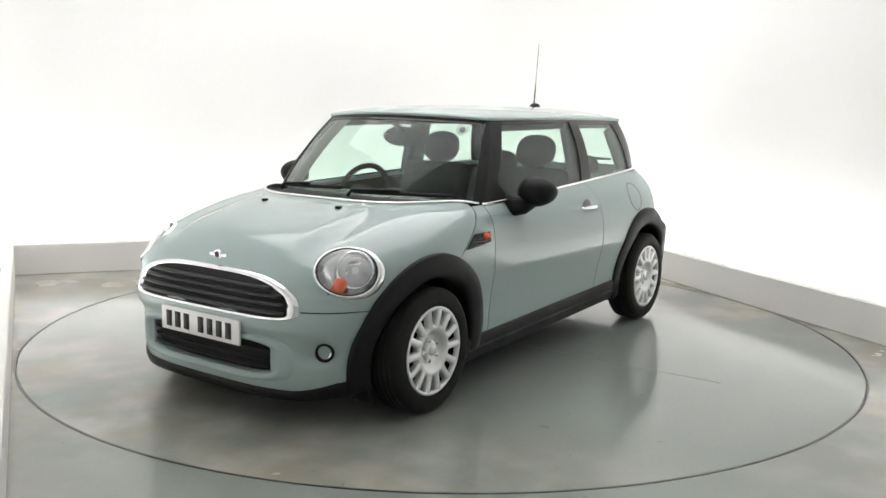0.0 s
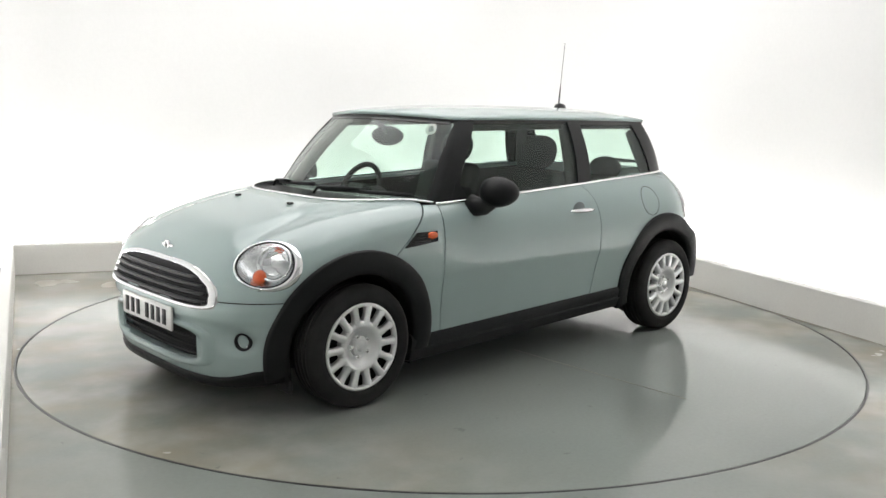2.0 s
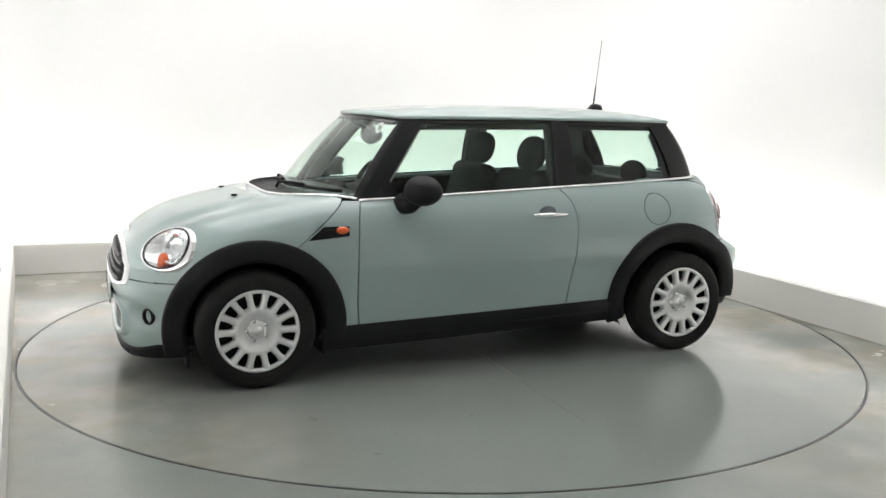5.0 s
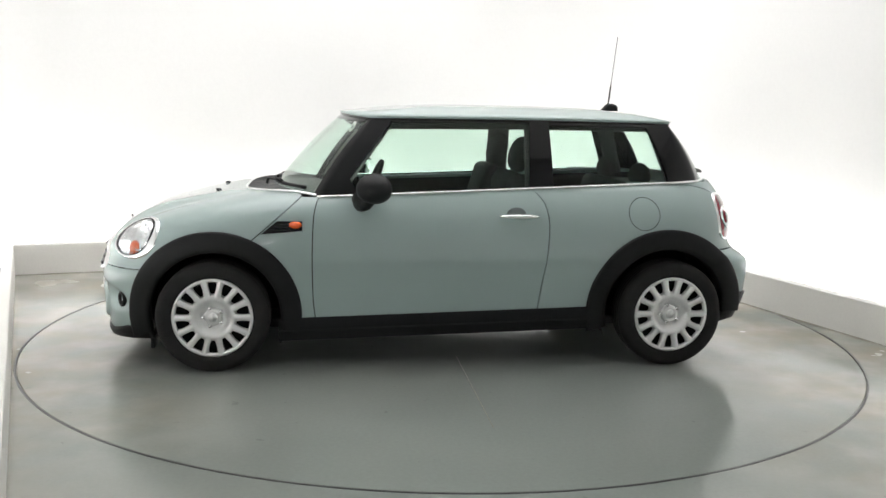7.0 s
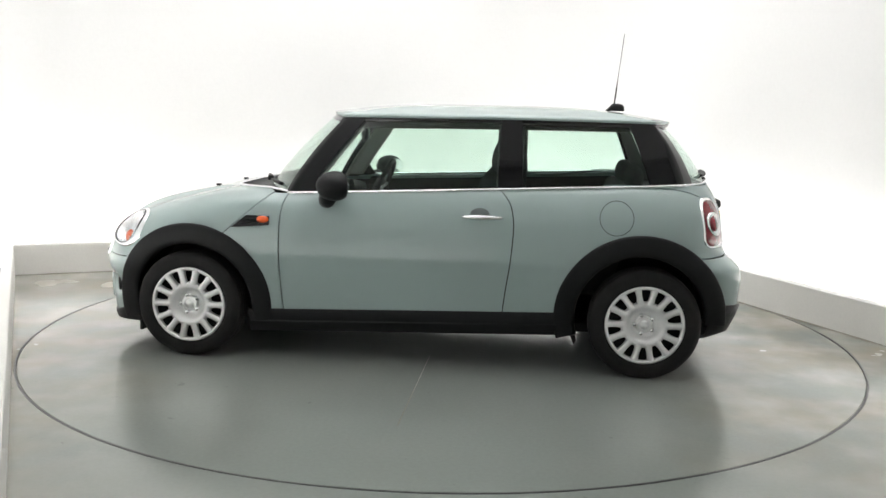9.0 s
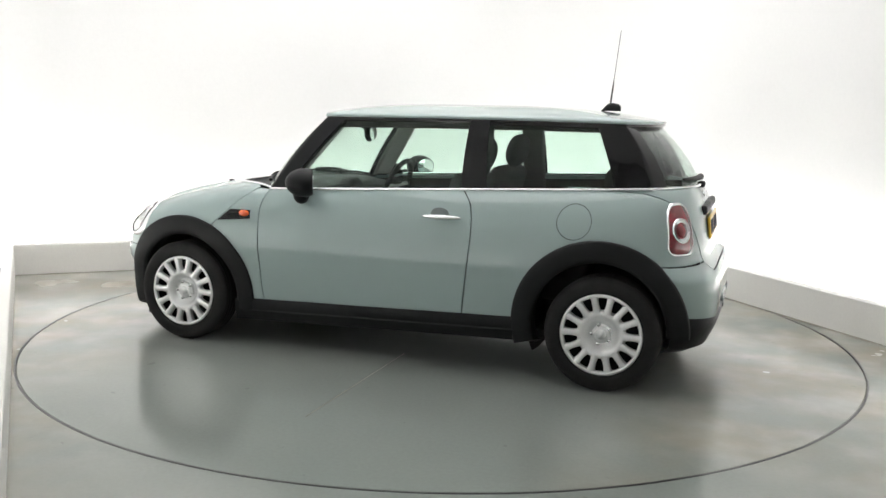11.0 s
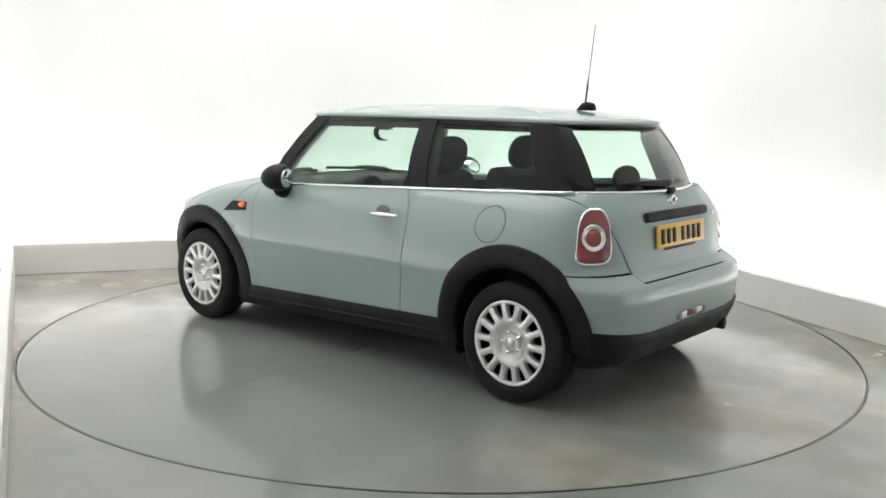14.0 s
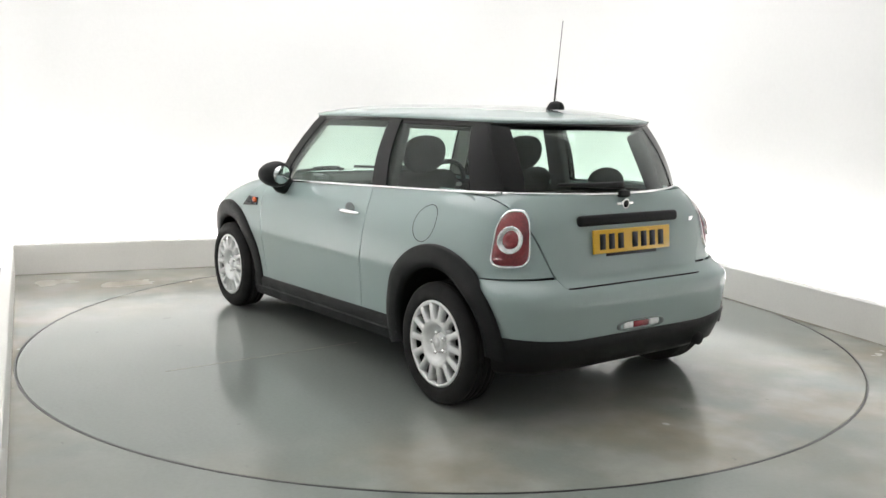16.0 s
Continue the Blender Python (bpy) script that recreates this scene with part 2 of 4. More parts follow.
def build_floor():
    bm = bmesh.new()
    n = 128
    ring = [Vector((math.cos(2 * math.pi * k / n) * (RADIUS + 0.008), math.sin(2 * math.pi * k / n) * (RADIUS + 0.008), 0)) for k in range(n)]
    outer = []
    for p in ring:
        a, b = p.dot(AX) - CORNER.dot(AX), p.dot(AY) - CORNER.dot(AY)
        ca, cb = -CORNER.dot(AX), -CORNER.dot(AY)
        da, db = a - ca, b - cb
        ts = []
        if abs(da) > 1e-6:
            ts.append(((6.2 if da > 0 else -1.2) - ca) / da)
        if abs(db) > 1e-6:
            ts.append(((10.2 if db > 0 else -1.2) - cb) / db)
        t = min(ts)
        outer.append(room(ca + da * t, cb + db * t))
    rows = []
    for p, o in zip(ring, outer):
        rows.append([p + Vector((0, 0, -0.05)), p, *(p.lerp(o, k / 4) for k in range(1, 5))])
    grid_bm(rows, closed_u=True, bm=bm)
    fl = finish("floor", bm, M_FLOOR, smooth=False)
    tagged(fl, "grey-green painted studio floor with scuffs and tan stains", "floor", kind="structure")
    bm = lathe_bm([(RADIUS - 0.05, -0.05), (RADIUS + 0.05, -0.05)], 96, "Z")
    groove = finish("floor_groove", bm, M_DARK)
    tagged(groove, "dark gap round the turntable in the floor", "floor gap", kind="structure")


def build_turntable():
    bm = lathe_bm([(0.0, 0.0), (0.6, 0.0), (1.3, 0.0), (2.0, 0.0), (RADIUS - 0.008, 0.0), (RADIUS - 0.004, -0.003), (RADIUS - 0.004, -0.045)], 128, "Z")
    sharpen(bm)
    tt = finish("turntable", bm, M_FLOOR)
    tagged(tt, "round grey-green painted turntable set flush in the floor", "turntable")
    rim = lathe_bm([(RADIUS - 0.0035, -0.045), (RADIUS - 0.0035, 0.001), (RADIUS + 0.0075, 0.001), (RADIUS + 0.0075, -0.045)], 128, "Z")
    sharpen(rim)
    part("edge_band", rim, M_EDGE, tt, "thin black edge band of the turntable")
    seam = box_bm((0.003, 1.15, 0.002), (0, -1.2, 0.0003))
    part("seam", seam, M_SEAM, tt, "fine dark joint across the turntable")
    return tt


def wall_run(name, pts, height, depth, mat, label, top=True):
    """A low wall of some depth along points of the plan, its near face on them."""
    rows = []
    n = len(pts)
    for i, p in enumerate(pts):
        d = (pts[min(i + 1, n - 1)] - pts[max(i - 1, 0)]).normalized()
        out = Vector((-d.y, d.x, 0))
        rows.append([p + Vector((0, 0, 0.0)), p + Vector((0, 0, height - 0.006)), p + out * 0.006 + Vector((0, 0, height)), p + out * depth + Vector((0, 0, height)), p + out * depth])
    bm = grid_bm(rows)
    sharpen(bm, 30)
    ob = finish(name, bm, mat)
    return tagged(ob, label, "low wall", kind="structure")


def build_shell():
    """Smooth white walls that curve into the ceiling, set back behind the plinth."""
    a0, a1, b0, b1, r = -0.55, 5.65, -0.55, 9.6, 0.9
    plan = []
    for (ca, cb, start) in ((a1 - r, b0 + r, -90), (a1 - r, b1 - r, 0), (a0 + r, b1 - r, 90), (a0 + r, b0 + r, 180)):
        for k in range(9):
            g = radians(start + 90 * k / 8)
            plan.append((ca + r * math.cos(g), cb + r * math.sin(g)))
    prof = [(0.0, 0.0), (0, 0.6), (0, 1.5), (0, 2.6), (0, 3.4)] + [(0.7 * (1 - math.cos(radians(90 * k / 8))), 3.4 + 0.7 * math.sin(radians(90 * k / 8))) for k in range(1, 9)]
    ca, cb = (a0 + a1) / 2, (b0 + b1) / 2
    rows = []
    for a, b in plan:
        da, db = ca - a, cb - b
        k = [(s / max(abs(da), 0.5) if abs(da) > 2.5 else 0.0, s / max(abs(db), 0.5) if abs(db) > 3.9 else 0.0) for s, _ in prof]
        rows.append([room(a + da * ka, b + db * kb, z) for (ka, kb), (_, z) in zip(k, prof)])
    bm = grid_bm(rows, closed_u=True, keep=lambda c: (c - CORNER).dot(AY) < 6.4)
    w = finish("wall_cove", bm, M_WALL)
    tagged(w, "seamless white studio wall curving into the ceiling", "wall", kind="structure")
    # unseen end of the room, greyer than the rest to dim reflections
    bm = grid_bm(rows, closed_u=True, keep=lambda c: (c - CORNER).dot(AY) >= 6.4)
    w = finish("wall_rear", bm, M_BACK)
    tagged(w, "unseen wall behind the camera, greyed to dim reflections", "wall", kind="structure")
    bm = grid_bm([[room(a, b, 4.12) for b in (b0, 3, 6, b1)] for a in (a0, 2, 4, a1)])
    thick(bm, 0.1)
    c = finish("ceiling", bm, M_WALL, smooth=False)
    tagged(c, "plain white studio ceiling", "ceiling", kind="structure")


def build_ceiling_light(a, b, size_a, size_b, z):
    base = new("ceiling_light")
    tagged(base, "large flat white light panel under the ceiling", "ceiling light")
    base.matrix_basis = Matrix.Translation(room(a, b, z)) @ Matrix.Rotation(TURN, 4, "Z")
    bm = box_bm((size_a, size_b, 0.02), (0, 0, 0.0), bevel=0.004)
    part("diffuser", bm, M_PANEL, base, smooth=False)
    for sx, sy, px, py in ((size_a + 0.08, 0.04, 0, size_b / 2 + 0.021), (size_a + 0.08, 0.04, 0, -size_b / 2 - 0.021), (0.04, size_b, size_a / 2 + 0.021, 0), (0.04, size_b, -size_a / 2 - 0.021, 0)):
        part("frame_bar", box_bm((sx, sy, 0.09), (px, py, 0.03), bevel=0.004), M_WALL, base, smooth=False)
    return base


def build_trough_light(p, q):
    base = new("strip_light")
    tagged(base, "long strip light hidden behind the low plinth", "strip light", group="strip lights behind the plinth")
    d = q - p
    base.matrix_basis = Matrix.Translation((p + q) / 2) @ Matrix.Rotation(math.atan2(d.y, d.x), 4, "Z")
    part("tray", box_bm((d.length, 0.16, 0.03), (0, 0, 0.015), bevel=0.004), M_PLINTH, base, smooth=False)
    part("diffuser", box_bm((d.length - 0.04, 0.1, 0.04), (0, 0, 0.05), bevel=0.01), M_TUBE, base)


build_floor()
TABLE = build_turntable()
LEFT_END = room(0.36, 6.4)
wall_run("plinth_far", [room(0.0, 0.0), room(2.5, 0.0), room(5.05, 0.0)], 0.243, 0.07, M_PLINTH, "low off-white plinth along the far studio wall")
wall_run("plinth_right", [room(5.05, 0.0), room(5.075, 3.0), room(5.12, 6.4), room(5.15, 8.9)], 0.243, 0.07, M_PLINTH, "low off-white plinth along the side studio wall")
wall_run("plinth_left", [room(0.40, 8.9), LEFT_END, room(0.18, 3.2), room(0.0, 0.0)], 0.243, 0.07, M_PLINTH, "low off-white plinth seen nearly edge-on")
# unseen plinth, added to keep the rear strip light out of the car's reflections
wall_run("plinth_rear", [room(5.15, 8.9), room(2.5, 8.9), room(0.40, 8.9)], 0.243, 0.07, M_PLINTH, "unseen low plinth added behind the camera as a light screen")
build_shell()
for name, ends in (("floor_joint_far", ((0.0, 0.0), (5.05, 0.0))), ("floor_joint_right", ((5.05, 0.0), (5.075, 3.0), (5.12, 6.4)))):
    line = [room(a, b, 0.003) for a, b in ends]
    run = [line[k].lerp(line[k + 1], t / 40) for k in range(len(line) - 1) for t in range(40)]
    run = [q + (AY if name.endswith("far") else -AX) * 0.004 for q in run]
    joint = finish(name, tube_bm(run, lambda t: 0.003 + 0.004 * max(noise.noise(Vector((t * 23.0, len(line), 0))), -0.3), 6), M_JOINT)
    tagged(joint, "dirty joint between floor and plinth", "floor joint", kind="structure")
build_ceiling_light(2.6, 2.0, 4.6, 3.9, 3.95)
build_trough_light(room(-0.1, -0.28), room(5.3, -0.28))
# both side strips are carried on past the camera as added fill
build_trough_light(room(5.36, 0.1), room(5.36, 8.6))
build_trough_light(room(-0.28, 8.6), room(-0.28, 0.1))
# unseen strip added behind the camera to brighten the car's near faces
build_trough_light(room(0.6, 9.3), room(4.5, 9.3))


# ---- the car: one smooth body, described by a plan, a profile and a section ----
ZB = 0.585           # height of the widest line
NOSE_X0, TAIL_X0 = 0.90, -1.00
FRONT_AXLE, REAR_AXLE, HUB_Z = 1.233, -1.233, 0.292
SEAM_Z = 0.532      # seam between bonnet and bumper
ARCH_F, ARCH_R = (1.226, 0.292), (-1.207, 0.312)


def curve(x, xs, ys):
    """Smooth monotone interpolation through a few knots."""
    if x <= xs[0]:
        return ys[0]
    if x >= xs[-1]:
        return ys[-1]
    i = max(k for k in range(len(xs) - 1) if xs[k] <= x)
    d = [(ys[k + 1] - ys[k]) / (xs[k + 1] - xs[k]) for k in range(len(xs) - 1)]

    def slope(k):
        if k == 0:
            return d[0]
        if k == len(xs) - 1:
            return d[-1]
        return 0.0 if d[k - 1] * d[k] <= 0 else 2 * d[k - 1] * d[k] / (d[k - 1] + d[k])

    h = xs[i + 1] - xs[i]
    t = (x - xs[i]) / h
    return ys[i] * (1 + 2 * t) * (1 - t) ** 2 + slope(i) * h * t * (1 - t) ** 2 + ys[i + 1] * t * t * (3 - 2 * t) - slope(i + 1) * h * t * t * (1 - t)


def step(x, a, b):
    t = min(max((x - a) / (b - a), 0.0), 1.0)
    return t * t * (3 - 2 * t)


def nose(z):
    return curve(z, (0.10, 0.16, 0.22, 0.33, 0.41, 0.45, 0.49, 0.53, 0.585), (1.80, 1.852, 1.866, 1.866, 1.871, 1.889, 1.889, 1.872, 1.848))


def tail(z):
    return curve(z, (0.16, 0.24, 0.36, 0.50, 0.575, 0.615, 0.64, 0.72, 0.86, 0.95, 1.02), (-1.69, -1.735, -1.763, -1.768, -1.756, -1.724, -1.696, -1.683, -1.660, -1.626, -1.585))


def lower(z):
    return curve(z, (0.15, 0.24, 0.33, 0.45, 0.585), (0.742, 0.764, 0.777, 0.791, 0.813))


def deck(x):
    """Height of the bonnet's middle line."""
    s = math.sqrt(max(nose(ZB) - x, 0.0))
    return ZB + curve(s, (0.0, 0.12, 0.22, 0.34, 0.5, 0.64, 0.765, 0.87, 1.02), (0.0, 0.062, 0.108, 0.166, 0.229, 0.271, 0.306, 0.336, 0.372))


def power(x):
    """How square the bonnet's section is."""
    return curve(x, (0.9, 1.1, 1.5, 1.75, 1.85), (5.0, 4.6, 3.2, 2.5, 2.4))


NOSE_POWER = 3.7


def tail_power(z):
    return 6.6 - 2.5 * step(z, 0.56, 0.68)



def super_ratio(t, n):
    return (1 - min(max(t, 0.0), 1.0) ** n) ** (1 / n)


def side_section(z):
    if z <= ZB:
        return lower(z)
    return 0.813 * super_ratio((z - ZB) / 0.535, 3.0) - 0.035 * (z - ZB)


def front_width(x, z):
    zz = min(z, ZB)
    return lower(zz) * (super_ratio((x - NOSE_X0) / (nose(zz) - NOSE_X0), NOSE_POWER) if x > NOSE_X0 else 1.0)


def half_width(x, z):
    """Half the body's width at x and height z."""
    if x <= TAIL_X0:
        return side_section(z) * super_ratio((TAIL_X0 - x) / (TAIL_X0 - tail(z)), tail_power(z))
    mid = side_section(z)
    if x <= 0.45:
        return mid
    w = front_width(x, z)
    if z > ZB:
        w *= super_ratio((z - ZB) / max(deck(x) - ZB, 1e-5), power(x))
    k = step(x, 0.45, 0.85)
    return mid * (1 - k) + w * k


def bonnet_z(x, y):
    w = front_width(x, ZB)
    return ZB + (deck(x) - ZB) * super_ratio(abs(y) / max(w, 1e-4), power(x))


def front_x(y, z):
    lo, hi = 0.9, 1.9
    for _ in range(30):
        m = (lo + hi) / 2
        lo, hi = (m, hi) if half_width(m, z) > abs(y) else (lo, m)
    return lo


def rear_x(y, z):
    lo, hi = -1.0, -1.82
    for _ in range(30):
        m = (lo + hi) / 2
        lo, hi = (m, hi) if half_width(m, z) > abs(y) else (lo, m)
    return lo


def belt(x):
    return 0.943 - 0.045 * x


def sill_line(x):
    return 0.303 - 0.033 * x


def in_arch(c, r):
    return abs(c.y) > 0.4 and (math.hypot(c.x - ARCH_F[0], c.z - ARCH_F[1]) < r or math.hypot(c.x - ARCH_R[0], c.z - ARCH_R[1]) < r)


def lerp(a, b, t):
    return a + (b - a) * t


def span(a, b, n):
    return [a + (b - a) * k / n for k in range(n + 1)]


MID = (0, 0, 0.6)
CAR = tagged(new("car"), "pale ice blue three-door hatchback with black wheel-arch cladding on the turntable", "car")
BODY_KEEP = lambda c: not in_arch(c, 0.405)


def scuttle_x(z):
    """The slanting seam behind the bonnet's flank."""
    return 0.785 + (0.912 - z) * 1.149


def edge_x(y):
    """The bonnet's rear edge in plan."""
    return 1.10 - 0.40 * (abs(y) / 0.69) ** 4.5


def glass_foot_x(y):
    return 0.945 - 0.245 * (abs(y) / 0.69) ** 2.2


LAMP_C = Vector((1.632, 0.636, 0.694))
LAMP_W, LAMP_H = 0.133, 0.113


def on_body(p, way):
    """How far along way the body's skin lies from p."""
    lo, hi = 0.12, -0.20
    for _ in range(26):
        m = (lo + hi) / 2
        q = p + way * m
        inside = q.x < 1.9 and q.z < deck(min(q.x, nose(ZB))) and abs(q.y) < half_width(q.x, q.z)
        lo, hi = (lo, m) if inside else (m, hi)
    return lo


def lamp_frame(side):
    """The headlamp's own axes: across, up and out."""
    out = Vector((0.80, 0.50 * side, 0.36)).normalized()
    up = (Vector((-0.25, -0.05 * side, 1)) - out * Vector((-0.25, -0.05 * side, 1)).dot(out)).normalized()
    return up.cross(out).normalized(), up, out


def in_lamp(c):
    side = 1 if c.y > 0 else -1
    a, u, o = lamp_frame(side)
    d = c - Vector((LAMP_C.x, LAMP_C.y * side, LAMP_C.z))
    return (d.dot(a) / 0.136) ** 2 + (d.dot(u) / 0.116) ** 2 < 1 and abs(d.dot(o)) < 0.12


def build_bonnet():
    rows = []
    cols = 96
    for j in range(cols + 1):
        b = math.pi * j / cols
        row = []
        xr = 0.95
        for _ in range(14):
            w, h, n = front_width(xr, ZB), deck(xr) - ZB, power(xr)
            cb, sb = abs(math.cos(b)), max(math.sin(b), 0.0)
            r = ((cb / w) ** n + (sb / h) ** n) ** (-1 / n)
            y, z = r * cb, ZB + r * sb
            want = max(edge_x(min(y, 0.69)), scuttle_x(z) if y > 0.6 else 0) + 0.004
            xr = xr * 0.5 + want * 0.5
        for i in range(61):
            x = nose(ZB) - 0.0004 - (nose(ZB) - 0.0004 - xr) * (i / 60) ** 1.7
            w, h, n = front_width(x, ZB), max(deck(x) - ZB, 1e-4), power(x)
            cb, sb = abs(math.cos(b)), max(math.sin(b), 0.0)
            r = ((cb / w) ** n + (sb / h) ** n) ** (-1 / n)
            y = r * cb * (1 if math.cos(b) >= 0 else -1)
            z = ZB + r * sb
            ay = abs(y)
            dome = 0.010 * (1 - step(ay, 0.36, 0.45)) * step(1.80 - x, 0.0, 0.22)
            valley = 0.011 * math.exp(-((ay - 0.475) / 0.055) ** 2) * step(1.76 - x, 0.0, 0.2) * (1 - step(1.76 - x, 0.25, 0.62))
            swell = (dome - valley) * step(x, xr, xr + 0.12)
            row.append((x, y, z + swell))
        rows.append(row)
    bm = grid_bm(rows, keep=lambda c: BODY_KEEP(c) and not in_lamp(c))
    rows = []
    for z in span(SEAM_Z, ZB, 4):
        row = []
        for j in range(97):
            a = radians(-90 + 180 * j / 96)
            L, S = nose(z) - NOSE_X0, lower(z)
            r = ((abs(math.cos(a)) / L) ** NOSE_POWER + (abs(math.sin(a)) / S) ** NOSE_POWER) ** (-1 / NOSE_POWER)
            row.append((NOSE_X0 + r * math.cos(a), r * math.sin(a), z))
        rows.append(row)
    grid_bm(rows, keep=lambda c: BODY_KEEP(c) and not in_lamp(c), bm=bm)
    flange(bm, 0.012, MID)
    return part("bonnet", bm, M_PAINT, CAR, "pale ice blue clamshell bonnet")


def build_front_bumper():
    rows = []
    for z in span(0.170, SEAM_Z - 0.005, 36):
        row = []
        for j in range(97):
            a = radians(-90 + 180 * j / 96)
            L, S = nose(z) - NOSE_X0, lower(z)
            r = ((abs(math.cos(a)) / L) ** NOSE_POWER + (abs(math.sin(a)) / S) ** NOSE_POWER) ** (-1 / NOSE_POWER)
            dish = 0.034 * (1 - step(math.hypot(abs(r * math.sin(a)) - 0.585, (z - 0.352) * 1.15), 0.02, 0.088))
            row.append((NOSE_X0 + r * math.cos(a) - dish * 0.9, r * math.sin(a) - math.copysign(dish * 0.4, math.sin(a)), z))
        rows.append(row)

    def keep(c):
        low_mouth = abs(c.y) < 0.40 and 0.235 < c.z < 0.385 and c.x > 1.7
        return BODY_KEEP(c) and not low_mouth
    bm = grid_bm(rows, keep=keep)
    flange(bm, 0.012, MID)
    b = part("front_bumper", bm, M_PAINT, CAR, "pale ice blue front bumper")
    # black lip along the foot of the bumper
    rows = []
    for off, z in ((-0.005, 0.180), (0.010, 0.175), (0.015, 0.160), (0.006, 0.135), (-0.02, 0.125), (-0.12, 0.14)):
        row = []
        for j in range(81):
            a = radians(-86 + 172 * j / 80)
            L, S = nose(max(z, 0.16)) - NOSE_X0 + off, lower(max(z, 0.16)) + off
            r = ((abs(math.cos(a)) / L) ** NOSE_POWER + (abs(math.sin(a)) / S) ** NOSE_POWER) ** (-1 / NOSE_POWER)
            lift = 0.115 * step(abs(math.sin(a)), 0.45, 0.88)
            row.append((NOSE_X0 + r * math.cos(a), r * math.sin(a), z + lift * (0.3 if z < 0.15 else 1)))
        rows.append(row)
    bm = grid_bm(rows, keep=lambda c: not in_arch(c, 0.345) and c.x > 1.3)
    part("front_lip", bm, M_TRIM, CAR, "black plastic lip under the bumper")
    return b


def build_sides(s):
    """Wing, door, quarter panel, sill and cladding of one side; s is the side's sign."""
    def P(x, z, off=0.0):
        return (x, s * (half_width(x, z) + off), z)

    def door_front(z):
        return curve(z, (0.27, 0.4, 0.6, 0.80, 0.88, 0.93), (0.705, 0.718, 0.722, 0.716, 0.702, 0.68))

    def door_rear(z):
        return curve(z, (0.30, 0.45, 0.62, 0.78, 0.88, 0.93, 0.97), (-0.482, -0.500, -0.523, -0.532, -0.515, -0.485, -0.447))

    # wing strip behind the arch
    rows = []
    for k in span(0, 1, 34):
        row = []
        for q in span(0, 1, 22):
            z0 = sill_line(0.8)
            z = z0 + k * (0.9125 - z0)
            x = lerp(door_front(z) + 0.0055, min(max(scuttle_x(z) - 0.004, 0.76), 1.15), q)
            row.append(P(x, z))
        rows.append(row)
    bm = flange(grid_bm(rows, keep=BODY_KEEP), 0.012, MID)
    part("front_wing", bm, M_PAINT, CAR, "pale ice blue front wing")
    # door
    rows = []
    for k in span(0, 1, 44):
        row = []
        for q in span(0, 1, 40):
            zf, zr = (lerp(sill_line(xx), belt(xx) - 0.002, k) for xx in (0.71, -0.48))
            x = lerp(door_front(zf), door_rear(zr), q)
            z = lerp(sill_line(x), belt(x) - 0.002, k)
            row.append(P(x, z))
        rows.append(row)
    door = part("door", flange(grid_bm(rows), 0.014, MID), M_PAINT, CAR, "pale ice blue side door")
    # handle: darker painted oval for the shade of a dished cup, with a chrome pull
    bm = bmesh.new()
    bmesh.ops.create_uvsphere(bm, u_segments=24, v_segments=12, radius=1)
    bmesh.ops.transform(bm, matrix=Matrix.Translation((-0.355, s * (half_width(-0.355, 0.835) - 0.001), 0.838)) @ Matrix.Diagonal((0.052, 0.004, 0.036, 1)), verts=bm.verts)
    part("handle_cup_shade", bm, M_CUP, door, "oval of darker paint for the shade in the handle cup")
    pts = [(lerp(-0.262, -0.475, k), s * (half_width(-0.35, 0.826) + 0.004 + 0.022 * math.sin(math.pi * min(max(k, 0.03), 0.97)) ** 0.5), 0.826) for k in span(0, 1, 16)]
    part("handle", tube_bm(pts, lambda k: 0.006 + 0.008 * math.sin(math.pi * k), 10), M_CHROME, door, "chrome door handle")
    # quarter panel, wrapping round to the tailgate
    rows = []
    for k in span(0, 1, 36):
        row = []
        for q in span(0, 1, 26):
            z0, z1 = sill_line(-0.6), belt(-0.447) - 0.002
            z = lerp(z0, z1, k)
            x = lerp(door_rear(z) - 0.0055, TAIL_X0, q)
            zz = lerp(sill_line(x), belt(x) - 0.002, k)
            row.append(P(x, zz))
        for q in span(0.03, 1, 34):
            z = lerp(sill_line(TAIL_X0), belt(TAIL_X0) - 0.002, k)
            zz = z + 0.02 * q * k
            shut = 0.455 + (min(max(zz, 0.6), 1.02) - 0.60) / 0.41 * 0.185 + 0.007
            L, S = TAIL_X0 - tail(zz), side_section(zz)
            if zz < 0.64:
                shut = 0.62
            end = math.atan2(rear_x(shut, zz) * -1 + TAIL_X0, shut)
            a = end * q
            tp = tail_power(zz)
            r = ((math.sin(a) / L) ** tp + (math.cos(a) / S) ** tp) ** (-1 / tp)
            row.append((TAIL_X0 - r * math.sin(a), s * r * math.cos(a), zz))
        rows.append(row)
    bm = grid_bm(rows, keep=lambda c: BODY_KEEP(c) and (c.z > 0.648 or c.x > -1.0))
    part("quarter_panel", flange(bm, 0.012, MID), M_PAINT, CAR, "pale ice blue rear quarter panel")
    # sill
    rows = []
    for x in span(0.90, -0.90, 40):
        z1 = sill_line(x)
        w = half_width(x, z1)
        rows.append([(x, s * (w - 0.015), z1 + 0.012), (x, s * (w + 0.006), z1), (x, s * (w + 0.012), z1 - 0.02), (x, s * (w + 0.004), z1 - 0.06), (x, s * (w + 0.008), z1 - 0.068), (x, s * (w - 0.01), z1 - 0.122), (x, s * (w - 0.10), z1 - 0.132)])
    bm = grid_bm(rows, keep=lambda c: not in_arch(c, 0.34))
    sharpen(bm, 30)
    part("sill", bm, M_TRIM, CAR, "black plastic sill cladding")
